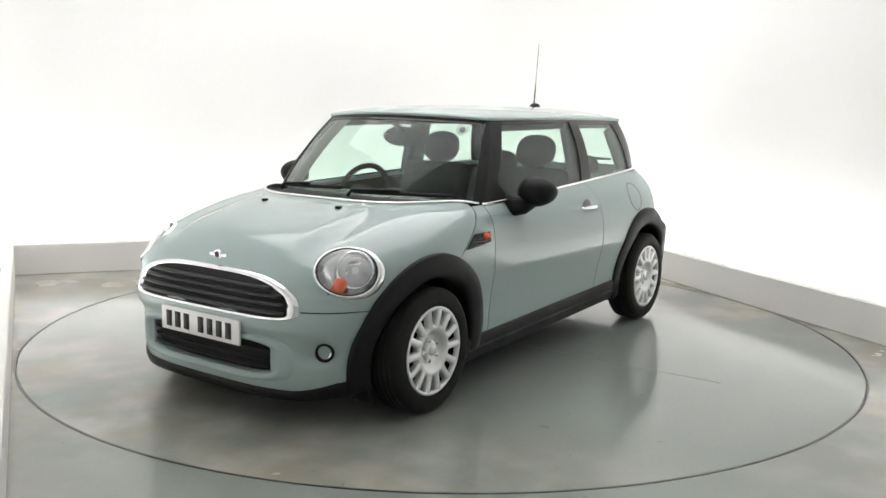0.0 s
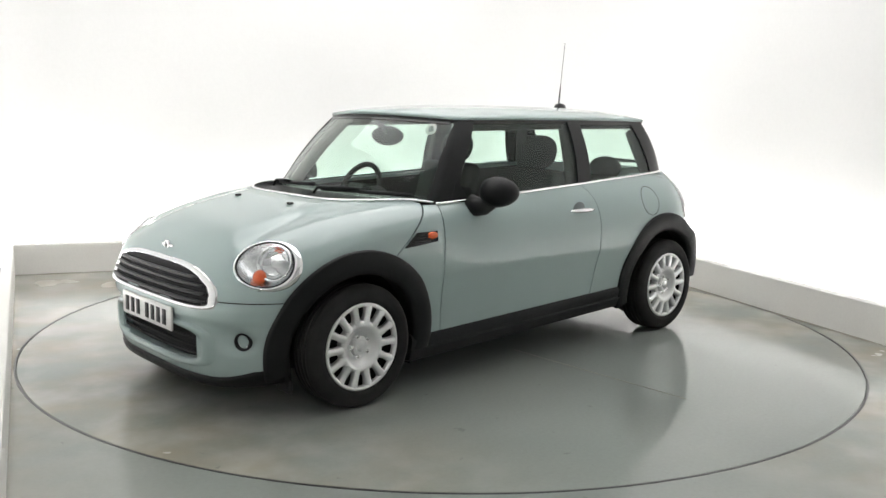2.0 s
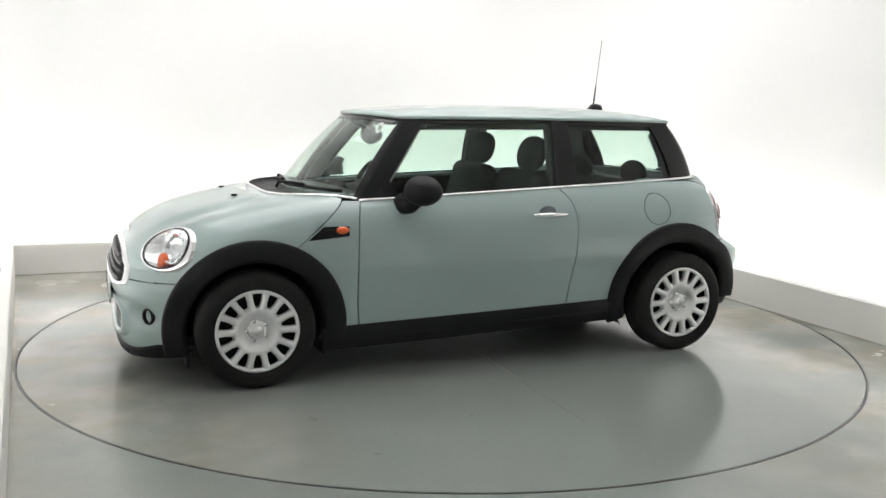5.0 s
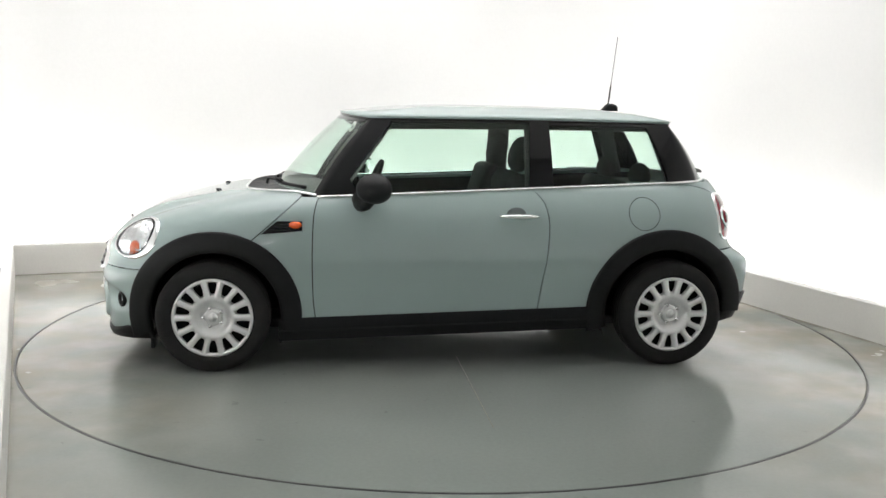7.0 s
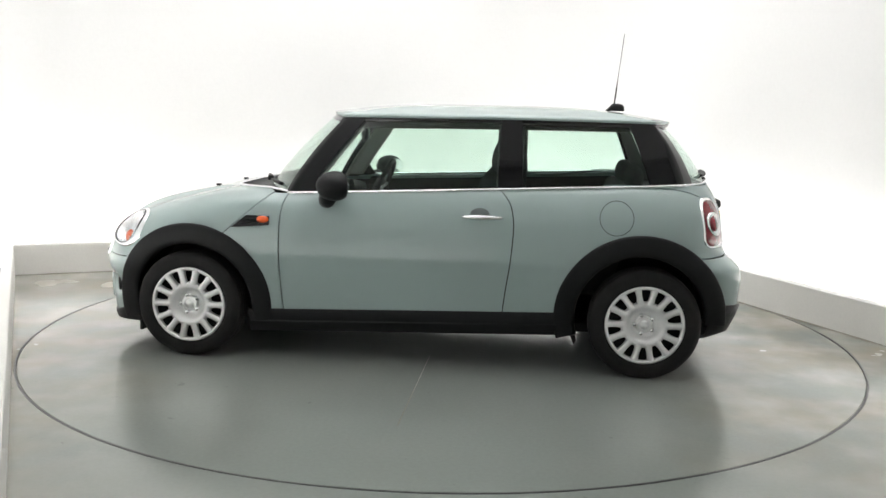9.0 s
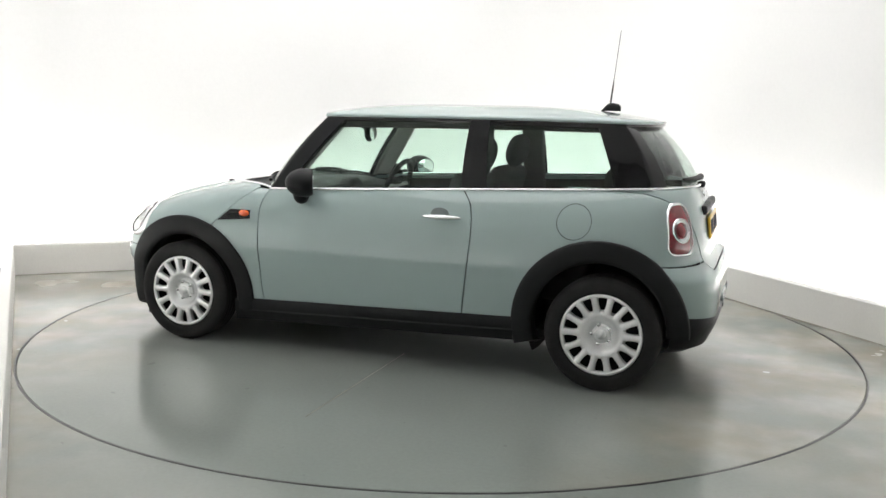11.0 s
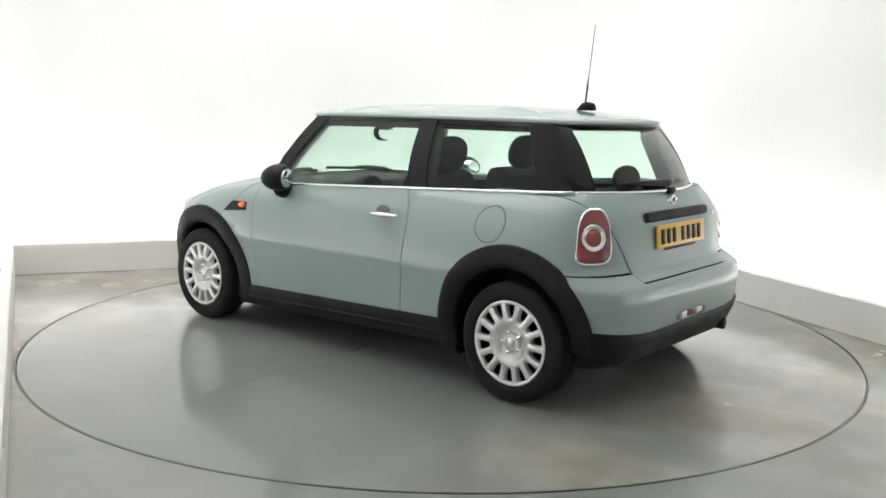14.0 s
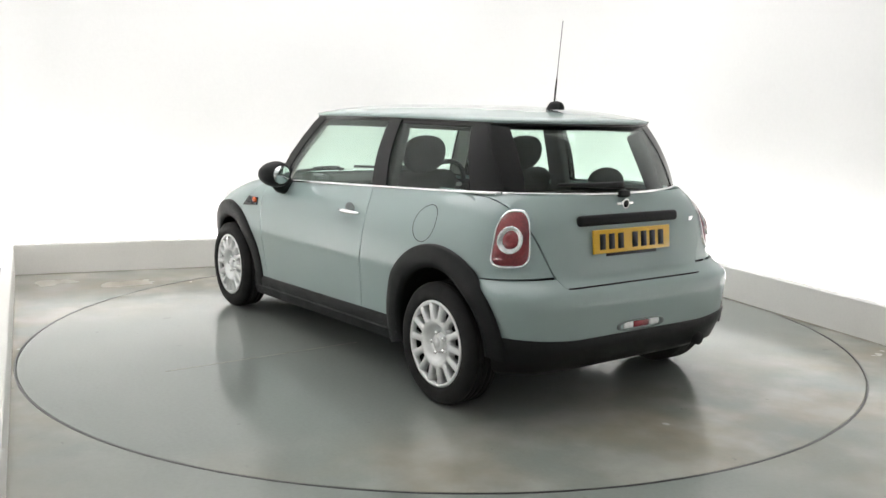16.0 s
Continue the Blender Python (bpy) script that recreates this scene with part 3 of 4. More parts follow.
    # wheel-arch cladding and liner
    for (cx, cz), a0, a1, name in ((ARCH_F, -16, 196, "front"), (ARCH_R, -16, 182, "rear")):
        rows = []
        for a in span(radians(a0), radians(a1), 72):
            row = []
            for r, off in ((0.449, -0.006), (0.447, 0.010), (0.440, 0.015), (0.40, 0.019), (0.362, 0.016), (0.340, 0.008), (0.336, -0.01), (0.345, -0.10)):
                x, z = cx + r * math.cos(a), cz + r * math.sin(a)
                zz = max(z, 0.17)
                xx = min(max(x, -1.70), 1.78)
                w = half_width(xx, zz)
                w0 = half_width(cx + 0.40 * math.cos(a), max(cz + 0.40 * math.sin(a), 0.17))
                w = max(w, min(w0, w + 0.02))
                row.append((x, s * (w + off), z))
            rows.append(row)
        bm = grid_bm(rows)
        part("arch_cladding", bm, M_TRIM, CAR, "black plastic wheel-arch cladding")
        rows = []
        for a in span(radians(-25), radians(205 if name == "front" else 184), 30):
            rows.append([(cx + 0.352 * math.cos(a), s * y, cz + 0.352 * math.sin(a)) for y in (0.40, 0.60, 0.70)] + [(cx + 0.37 * math.cos(a), s * (half_width(min(max(cx + 0.37 * math.cos(a), -1.66), 1.72), max(cz + 0.37 * math.sin(a), 0.2)) - 0.004), cz + 0.37 * math.sin(a))])
        part("arch_liner", grid_bm(rows), M_DARK, CAR)
        bm = bmesh.new()
        bmesh.ops.create_circle(bm, cap_ends=True, segments=32, radius=0.352, matrix=Matrix.Translation((cx, s * 0.40, cz)) @ Matrix.Rotation(radians(90), 4, "X"))
        for v in bm.verts:
            v.co.z = max(v.co.z, 0.20)
        part("arch_liner", bm, M_DARK, CAR)
    # dark inner skin, added to block light behind the panel gaps; also cabin trim
    rows = [[P(x, lerp(0.24, belt(x) - 0.03, k), -0.035) for x in span(-1.45, 1.60, 60)] for k in span(0, 1, 24)]
    part("inner_skin", grid_bm(rows, keep=lambda c: not in_arch(c, 0.37) and (c.x < 1.0 or c.z < 0.6)), M_DARK, CAR, "black inner skin behind the panels")
    # side scuttle with indicator
    rows = []
    for k in span(0, 1, 6):
        row = []
        for q in span(0, 1, 20):
            z = lerp(0.730 + 0.018 * (1 - q), 0.797, k)
            x = lerp(0.775, scuttle_x(z) - 0.010 - 0.004 * k, q)
            row.append(P(x, z, 0.008))
        rows.append(row)
    sc = part("side_scuttle", flange(grid_bm(rows), 0.016, MID), M_GLOSS, CAR, "black side scuttle grille on the wing")
    for z in (0.752, 0.766, 0.780):
        pts = [P(lerp(0.83, scuttle_x(z) - 0.035, k), z, 0.0105) for k in span(0, 1, 8)]
        part("scuttle_slat", tube_bm(pts, 0.0035, 6), M_TRIM, sc)
    bm = bmesh.new()
    bmesh.ops.create_uvsphere(bm, u_segments=20, v_segments=12, radius=1)
    bmesh.ops.transform(bm, matrix=Matrix.Translation((0.810, s * (half_width(0.81, 0.778) + 0.008), 0.778)) @ Matrix.Diagonal((0.034, 0.013, 0.019, 1)), verts=bm.verts)
    part("side_indicator", bm, M_ORANGE, sc, "orange side indicator lens")
    # door mirror
    at = Vector((0.398, s * 0.858, 0.972))
    bm = bmesh.new()
    bmesh.ops.create_uvsphere(bm, u_segments=32, v_segments=20, radius=1)
    for v in bm.verts:
        c = v.co
        if c.x < 0:
            c.x *= 0.75
        v.co = Vector((max(c.x * 0.105, -0.046), c.y * 0.104, c.z * 0.078 * (1 - 0.12 * c.y * s)))
    bmesh.ops.transform(bm, matrix=Matrix.Translation(at) @ Matrix.Rotation(radians(26 * s), 4, "Z"), verts=bm.verts)
    mir = part("door_mirror", bm, M_TRIM, CAR, "black plastic door mirror")
    bm = bmesh.new()
    bmesh.ops.create_circle(bm, cap_ends=True, segments=32, radius=1)
    bmesh.ops.transform(bm, matrix=Matrix.Translation(at) @ Matrix.Rotation(radians(26 * s), 4, "Z") @ Matrix.Translation((-0.0475, 0, 0)) @ Matrix.Rotation(radians(90), 4, "Y") @ Matrix.Diagonal((0.054, 0.076, 1, 1)), verts=bm.verts)
    thick(bm, 0.002)
    part("mirror_glass", bm, M_MIRROR, mir, "mirror glass")
    pts = [(0.475, s * 0.725, 0.905), (0.47, s * 0.765, 0.893), (0.455, s * 0.80, 0.900), (0.43, s * 0.84, 0.935)]
    part("mirror_arm", tube_bm(pts, lambda k: 0.047 - 0.006 * k, 12, flat=1.15), M_TRIM, mir)
    # chrome strip along the belt
    pts = [(x, s * (half_width(x, belt(x)) + 0.002), belt(x) + 0.003) for x in span(0.70, -1.42, 60)]
    part("belt_strip", tube_bm(pts, 0.0085, 8), M_CHROME, CAR, "chrome strip under the side windows")
    # headlamp
    a, u, o = lamp_frame(s)
    c0 = Vector((LAMP_C.x, LAMP_C.y * s, LAMP_C.z))

    def lamp_ring(radii):
        rows = []
        for k in range(48):
            g = 2 * math.pi * k / 48
            row = []
            for f, h in radii:
                if f > 1:
                    f = 1 + (f - 1) * (0.45 + 0.8 * max(math.cos(g) * s, 0.0))
                base = c0 + a * (LAMP_W * f * math.cos(g)) + u * (LAMP_H * f * math.sin(g))
                e = c0 + a * (LAMP_W * max(f, 1.0) * math.cos(g)) + u * (LAMP_H * max(f, 1.0) * math.sin(g))
                row.append(base + o * (h + on_body(e, o) * min(f, 1.0) ** 2 + (0.012 * (1 - min(f, 1.0) ** 2))))
            rows.append(row)
        return rows
    bm = grid_bm(lamp_ring(((1.17, -0.012), (1.15, 0.003), (1.08, 0.008), (0.99, 0.008), (0.96, 0.000), (0.95, -0.02))), closed_u=True)
    lamp = part("headlamp", bm, M_CHROME, CAR, "round headlamp with chrome ring")
    part("lamp_gasket", grid_bm(lamp_ring(((0.968, 0.006), (0.958, 0.0085), (0.938, 0.007), (0.932, -0.01))), closed_u=True), M_DARK, lamp)
    part("reflector", grid_bm(lamp_ring(((0.94, 0.0), (0.86, -0.035), (0.62, -0.06), (0.30, -0.075), (0.001, -0.08))), closed_u=True), M_REFLECT, lamp, "faceted silver reflector")
    rows = []
    for k in range(40):
        g = 2 * math.pi * k / 40
        cc = c0 + a * (0.030 * s) + u * 0.012 + o * 0.002
        rows.append([cc + (a * math.cos(g) + u * math.sin(g)) * rr + o * h for rr, h in ((0.084, -0.045), (0.084, -0.010), (0.077, -0.008), (0.072, -0.03), (0.04, -0.055), (0.001, -0.06))])
    part("main_beam_bowl", grid_bm(rows, closed_u=True), M_CHROME, lamp, "bright lamp bowl")
    rows = []
    for k in range(20):
        g = 2 * math.pi * k / 20
        cc = c0 + a * (0.030 * s) + u * 0.012
        rows.append([cc + (a * math.cos(g) + u * math.sin(g)) * rr + o * h for rr, h in ((0.016, -0.058), (0.016, -0.022), (0.012, -0.016), (0.001, -0.015))])
    part("bulb_shield", grid_bm(rows, closed_u=True), M_LAMP, lamp)
    bm = bmesh.new()
    bmesh.ops.create_uvsphere(bm, u_segments=20, v_segments=12, radius=1)
    turn = Matrix((( *a, 0), (*u, 0), (*o, 0), (0, 0, 0, 1))).transposed()
    bmesh.ops.transform(bm, matrix=Matrix.Translation(c0 + a * (-0.024 * s) + u * -0.060 - o * 0.016) @ turn @ Matrix.Diagonal((0.032, 0.034, 0.022, 1)), verts=bm.verts)
    part("lamp_indicator", bm, M_ORANGE, lamp, "orange indicator bulb cover")
    rows = lamp_ring([(f, 0.004 + 0.014 * (1 - f * f)) for f in (0.95, 0.85, 0.7, 0.5, 0.3, 0.12, 0.001)])
    lens = part("lens", grid_bm(rows, closed_u=True), M_LENS, lamp, "clear lamp lens")
    lens.visible_shadow = False
    # fog lamp in the bumper
    y, z = s * 0.600, 0.350
    x = front_x(0.60, z) - 0.014
    d = Vector((0.86, 0.5 * s, 0)).normalized()
    rot = d.to_track_quat("Y", "Z").to_matrix().to_4x4()
    bm = lathe_bm([(0.042, -0.022), (0.041, -0.004), (0.037, 0.0), (0.031, -0.005), (0.029, -0.028)], 32)
    bmesh.ops.transform(bm, matrix=Matrix.Translation((x, y, z)) @ rot, verts=bm.verts)
    fog = part("fog_lamp", bm, M_TRIM, CAR, "round black fog lamp bezel")
    bm = lathe_bm([(0.0285, -0.018), (0.022, -0.022), (0.012, -0.026), (0.0005, -0.027)], 24)
    bmesh.ops.transform(bm, matrix=Matrix.Translation((x, y, z)) @ rot, verts=bm.verts)
    part("fog_lens", bm, M_CHROME, fog, "bright fog lamp bowl")
    # tail lamp
    tl = Vector((0, s * 0.648, 0.822))

    def tail_pt(dy, dz, off):
        zz = tl.z + dz
        L, S = TAIL_X0 - tail(zz), side_section(zz)
        a = math.atan2(0.575, 0.652) - dy / 0.87
        tp = tail_power(zz)
        r = ((math.sin(a) / L) ** tp + (math.cos(a) / S) ** tp) ** (-1 / tp) + off
        return Vector((TAIL_X0 - r * math.sin(a), s * r * math.cos(a), zz))

    def tail_ring(scale, off, n=40):
        pts = []
        for k in range(n):
            g = 2 * math.pi * k / n
            cx, cy = math.cos(g), math.sin(g)
            px = math.copysign(abs(cx) ** 0.55, cx) * (0.079 - 0.017 * cy)
            py = math.copysign(abs(cy) ** 0.55, cy) * 0.122
            pts.append(tail_pt(px * scale - 0.010 * cy * scale + 0.016 * py * scale, py * scale, off))
        return pts

    def rings(spec, n=40):
        rs = [tail_ring(f, off, n) for f, off in spec]
        return [[r[k] for r in rs] for k in range(n)]
    lamp = part("tail_lamp", grid_bm(rings(((1.05, -0.008), (1.04, 0.010), (1.00, 0.013), (0.955, 0.011), (0.94, 0.002))), closed_u=True), M_CHROME, CAR, "tail lamp with chrome surround")
    part("tail_lens", grid_bm(rings(((0.96, 0.006), (0.90, 0.011), (0.6, 0.014), (0.3, 0.015), (0.001, 0.015))), closed_u=True), M_RED, lamp, "dark red lamp lens")

    def tail_disc(spec):
        rows = []
        for k in range(32):
            g = 2 * math.pi * k / 32
            rows.append([tail_pt(0.006 + r * math.cos(g) * 0.92, -0.002 + r * math.sin(g), off) for r, off in spec])
        return grid_bm(rows, closed_u=True)
    part("lamp_ring", tail_disc(((0.058, 0.010), (0.057, 0.021), (0.053, 0.022), (0.050, 0.017), (0.030, 0.013))), M_REFLECT, lamp, "clear round lens in the tail lamp")
    part("ring_edge", tail_disc(((0.0595, 0.010), (0.0595, 0.022), (0.057, 0.023), (0.056, 0.018))), M_CHROME, lamp)
    part("brake_lens", tail_disc(((0.034, 0.012), (0.033, 0.020), (0.020, 0.024), (0.001, 0.025))), M_RED, lamp, "red round lens")


def build_rear():
    # tailgate below the window
    rows = []
    for k in span(0, 1, 26):
        z = lerp(0.607, belt(-1.5) - 0.004, k)
        ye = 0.40 if z < 0.602 else 0.455 + (z - 0.60) / 0.41 * 0.185
        ye = min(ye, 0.43 + (z - 0.598) * 3)
        row = []
        for q in span(-1, 1, 60):
            y = ye * q
            x = rear_x(y, z)
            row.append((x - 0.002, y, z))
        rows.append(row)
    gate = part("tailgate", flange(grid_bm(rows), 0.014, MID), M_PAINT, CAR, "pale ice blue tailgate")
    # dark strip added along the shut line over the bumper, for the gap's shade
    pts = [(rear_x(y, 0.6035) + 0.001, y, 0.6035) for y in span(-0.445, 0.445, 40)]
    part("gap_strip", tube_bm(pts, 0.0042, 6), M_DARK, gate, "dark strip drawn for the shaded tailgate gap")
    # bumper
    rows = []
    for z in [*span(0.345, 0.60, 18), 0.615, 0.63, 0.643]:
        row = []
        for j in range(97):
            a = radians(-90 + 180 * j / 96)
            L, S = TAIL_X0 - tail(z), side_section(z)
            tp = tail_power(z)
            r = ((abs(math.cos(a)) / L) ** tp + (abs(math.sin(a)) / S) ** tp) ** (-1 / tp)
            lift = (0.022 + 0.03 * step(abs(math.sin(a)), 0.45, 0.8)) * max(0.60 - z, 0) / 0.255
            row.append((TAIL_X0 - r * math.cos(a), r * math.sin(a), z + lift))
        rows.append(row)
    bm = grid_bm(rows, keep=lambda c: BODY_KEEP(c) and c.x < -1.2 and not (c.z > 0.597 and abs(c.y) < 0.43))
    bump = part("rear_bumper", flange(bm, 0.012, MID), M_PAINT, CAR, "pale ice blue rear bumper")
    rows = []
    for off, z in ((-0.004, 0.352), (0.010, 0.345), (0.004, 0.30), (-0.012, 0.24), (-0.06, 0.20), (-0.20, 0.19)):
        row = []
        for j in range(81):
            a = radians(-88 + 176 * j / 80)
            L, S = TAIL_X0 - tail(z) + off, side_section(z) + off
            tp = tail_power(z)
            r = ((abs(math.cos(a)) / L) ** tp + (abs(math.sin(a)) / S) ** tp) ** (-1 / tp)
            lift = (0.022 + 0.03 * step(abs(math.sin(a)), 0.45, 0.8)) * step(z, 0.23, 0.34)
            row.append((TAIL_X0 - r * math.cos(a), r * math.sin(a), z + lift))
        rows.append(row)
    part("rear_valance", grid_bm(rows, keep=lambda c: c.x < -1.3 and not in_arch(c, 0.345)), M_TRIM, CAR, "black plastic rear valance")
    # fog and reflector unit
    rows = []
    for k in range(32):
        g = 2 * math.pi * k / 32
        rows.append([(rear_x(0.16 * f * math.cos(g), 0.405) - off, 0.155 * f * math.copysign(abs(math.cos(g)) ** 0.6, math.cos(g)), 0.402 + 0.025 * f * math.copysign(abs(math.sin(g)) ** 0.8, math.sin(g))) for f, off in ((1.05, -0.004), (1.0, 0.008), (0.9, 0.008), (0.86, 0.0))])
    fog = part("rear_fog_lamp", grid_bm(rows, closed_u=True), M_CUP, CAR, "slim rear fog lamp with shade coloured into its surround")
    for y, w, m in ((0.088, 0.062, M_LAMP), (0.0, 0.10, M_RED), (-0.088, 0.062, M_LAMP)):
        part("fog_lens", box_bm((0.012, w, 0.030), (rear_x(0.05, 0.405) - 0.003, y, 0.405), bevel=0.005), m, fog)
    pts = [(-1.50, -0.46, 0.262), (-1.65, -0.46, 0.262), (-1.752, -0.46, 0.262)]
    part("tailpipe", tube_bm(pts, 0.032, 14), M_DARK, CAR, "dark round tailpipe")
    # plate, handle bar, badge
    bm = box_bm((0.012, 0.52, 0.111), (-1.684, 0.0, 0.795), Matrix.Rotation(radians(6), 4, "Y"), bevel=0.004)
    plate = part("number_plate", bm, M_YELLOW_PLATE, gate, "yellow number plate with dark bars")
    plate_bars(plate, -1.6915, 0.795, -1, 6)
    bm = box_bm((0.036, 0.67, 0.05), (-1.655, 0.0, 0.892), Matrix.Rotation(radians(8), 4, "Y"), bevel=0.018, segments=4)
    part("handle_bar", bm, M_TRIM, gate, "black tailgate handle bar")
    bm = box_bm((0.006, 0.34, 0.016), (-1.686, 0.0, 0.733), bevel=0.002)
    part("plate_holder", bm, M_INK, gate)
    badge(gate, rear_x(0, 0.957) - 0.006, 0.957, -1)
    part("model_badge", box_bm((0.006, 0.07, 0.022), (rear_x(0.47, 0.86) - 0.004, -0.47, 0.865), Matrix.Rotation(radians(22), 4, "Z"), bevel=0.003), M_CHROME, gate, "small chrome badge")


def plate_bars(plate, x, z, d, lean):
    """Plain dark bars where the characters stand."""
    w, gap = 0.046, 0.014
    y = 0.215
    for k in range(7):
        if k == 4:
            y -= 0.036
        m = Matrix.Translation((x, d * (y - w / 2), z)) @ Matrix.Rotation(radians(lean), 4, "Y")
        part("bar", _moved(box_bm((0.003, w * 0.78, 0.072)), m), M_INK, plate)
        y -= w + gap


def _moved(bm, m):
    bmesh.ops.transform(bm, matrix=m, verts=bm.verts)
    return bm


def badge(parent, x, z, d):
    """A small winged roundel, as a plain shape."""
    bm = lathe_bm([(0.020, -0.004), (0.019, 0.004), (0.0005, 0.006)], 24, "X")
    bmesh.ops.transform(bm, matrix=Matrix.Translation((x, 0, z)) @ Matrix.Diagonal((d, 1, 1, 1)), verts=bm.verts)
    b = part("badge", bm, M_GLOSS, parent, "small black and chrome winged badge")
    ring = lathe_bm([(0.025, -0.003), (0.025, 0.006), (0.018, 0.0075), (0.018, 0.0)], 24, "X")
    part("badge_ring", _moved(ring, Matrix.Translation((x, 0, z)) @ Matrix.Diagonal((d, 1, 1, 1))), M_CHROME, b)
    for s in (1, -1):
        part("badge_wing", box_bm((0.006, 0.032, 0.013), (x - d * 0.002, s * 0.039, z + 0.002), bevel=0.0025), M_CHROME, b)


GRILLE_Z = 0.530


def build_front_face():
    # grille: chrome surround, black backing, five slats
    def outline(f, n=64):
        pts = []
        for k in range(n):
            g = 2 * math.pi * k / n
            c, sn = math.cos(g), math.sin(g)
            y = math.copysign(abs(c) ** (0.55 if sn > 0 else 0.22), c)
            v = math.copysign(abs(sn) ** (0.85 if sn > 0 else 0.42), sn)
            z = GRILLE_Z + (0.127 if sn > 0 else 0.026) * v + math.copysign(0.016, sn) * (f[1] - 1) / 0.2 * abs(sn) ** 0.5
            w = 0.485 - 0.03 * max(v, 0)
            pts.append((y * w * f[0], max(z, 0.2) if f[1] > 0.9 else GRILLE_Z + (z - GRILLE_Z) * f[1]))
        return pts

    def ring(spec):
        outs = [[(front_x(y, z) + off, y, z) for y, z in outline((fy, fz))] for fy, fz, off in spec]
        return [[r[k] for r in outs] for k in range(len(outs[0]))]
    g = part("grille", grid_bm(ring(((1.09, 1.24, -0.006), (1.08, 1.20, 0.008), (1.04, 1.12, 0.014), (1.0, 1.02, 0.010), (0.985, 0.98, -0.004))), closed_u=True), M_CHROME, CAR, "radiator grille with chrome surround")
    part("grille_back", grid_bm(ring(((1.0, 1.0, 0.002), (0.8, 0.8, 0.004), (0.5, 0.5, 0.004), (0.2, 0.2, 0.004), (0.01, 0.01, 0.004))), closed_u=True), M_DARK, g)
    for k in range(4):
        z = GRILLE_Z - 0.008 + 0.0325 * k
        v = max((z - GRILLE_Z) / 0.127, 0)
        wide = (0.485 - 0.03 * v) * (1 - min(v, 0.98) ** 2.35) ** 0.275 * 0.97
        pts = [(front_x(y, z) + 0.010, y, z) for y in span(-wide, wide, 36)]
        part("grille_slat", tube_bm(pts, 0.0105, 8, flat=0.8), M_SLAT, g)
    # lower mouth
    rows = []
    for k in range(56):
        a = 2 * math.pi * k / 56
        c, sn = math.cos(a), math.sin(a)
        y0, z0 = math.copysign(abs(c) ** 0.45, c), math.copysign(abs(sn) ** 0.45, sn)
        row = []
        for fy, fz, off in ((0.50, 0.108, -0.008), (0.485, 0.100, 0.012), (0.46, 0.092, 0.018), (0.425, 0.078, 0.012), (0.41, 0.073, -0.02), (0.40, 0.072, -0.07)):
            y, z = y0 * fy, 0.310 + z0 * fz
            row.append((front_x(y, max(z, 0.17)) + off, y, z))
        rows.append(row)
    part("mouth_surround", grid_bm(rows, closed_u=True), M_PAINT, CAR, "pale ice blue surround of the lower air intake")
    rows = [[(front_x(y, 0.31) - 0.045, y, z) for y in span(-0.44, 0.44, 24)] for z in span(0.225, 0.395, 6)]
    m = part("lower_intake", grid_bm(rows), M_DARK, CAR, "black lower air intake")
    for z in (0.268, 0.303, 0.338):
        pts = [(front_x(y, z) - 0.018, y, z) for y in span(-0.405, 0.405, 28)]
        part("intake_slat", tube_bm(pts, 0.007, 6), M_DARK, m)
    # number plate
    bm = box_bm((0.012, 0.52, 0.111), (nose(0.4) + 0.024, 0, 0.413), bevel=0.004)
    plate = part("number_plate", bm, M_WHITE_PLATE, CAR, "white number plate with dark bars")
    plate_bars(plate, nose(0.4) + 0.031, 0.413, 1, 0)
    part("plate_bracket", box_bm((0.03, 0.36, 0.05), (nose(0.4) + 0.004, 0, 0.392), bevel=0.006), M_TRIM, plate)
    badge(CAR, front_x(0, 0.712) + 0.004, 0.712, 1)
    for s in (1, -1):
        x, y = 1.255, s * 0.25
        part("washer_jet", box_bm((0.030, 0.022, 0.012), (x, y, bonnet_z(x, y) + 0.015), bevel=0.004), M_TRIM, CAR, "black washer jet")


# greenhouse: a band of glass between the belt and the roof
def foot(u):
    if u < 1:
        y = 0.69 * u
        x = glass_foot_x(y)
        return Vector((x, y, 0.930 - 0.0185 * u * u))
    if u <= 2:
        x = lerp(0.70, -1.42, u - 1)
        return Vector((x, half_width(x, belt(x)) - 0.008, belt(x)))
    y = (half_width(-1.42, belt(-1.42)) - 0.008) * (3 - u)
    k = (3 - u)
    return Vector((-1.605 + 0.185 * k ** 2.4, y, belt(-1.42) - 0.004 * (1 - k)))


def head(u):
    if u < 1:
        return Vector((0.555 - 0.145 * u * u, 0.545 * u, 1.347 - 0.019 * u * u))
    if u <= 2:
        k = u - 1
        return Vector((lerp(0.41, -1.25, k), 0.545 + 0.028 * math.sin(math.pi * min(k * 1.1, 1)) - 0.012 * k, 1.328 + 0.006 * math.sin(math.pi * k)))
    k = 3 - u
    return Vector((-1.345 + 0.095 * k * k, 0.533 * k, 1.326))


def band(u, h, s=1, off=0.0):
    p = foot(u).lerp(head(u), h)
    b = 0.022 * 4 * h * (1 - h) + off
    if u < 1:
        n = Vector((0.85, 0.3 * u, 0.5)).normalized()
    elif u <= 2:
        n = Vector((0.35 * (1 - (u - 1) * 6) if u < 1.16 else (-0.4 * (u - 1.85) * 6 if u > 1.85 else 0), 1, 0.3)).normalized()
    else:
        n = Vector((-0.9, 0.3 * (3 - u), 0.35)).normalized()
    p = p + n * b
    return Vector((p.x, p.y * s, p.z))


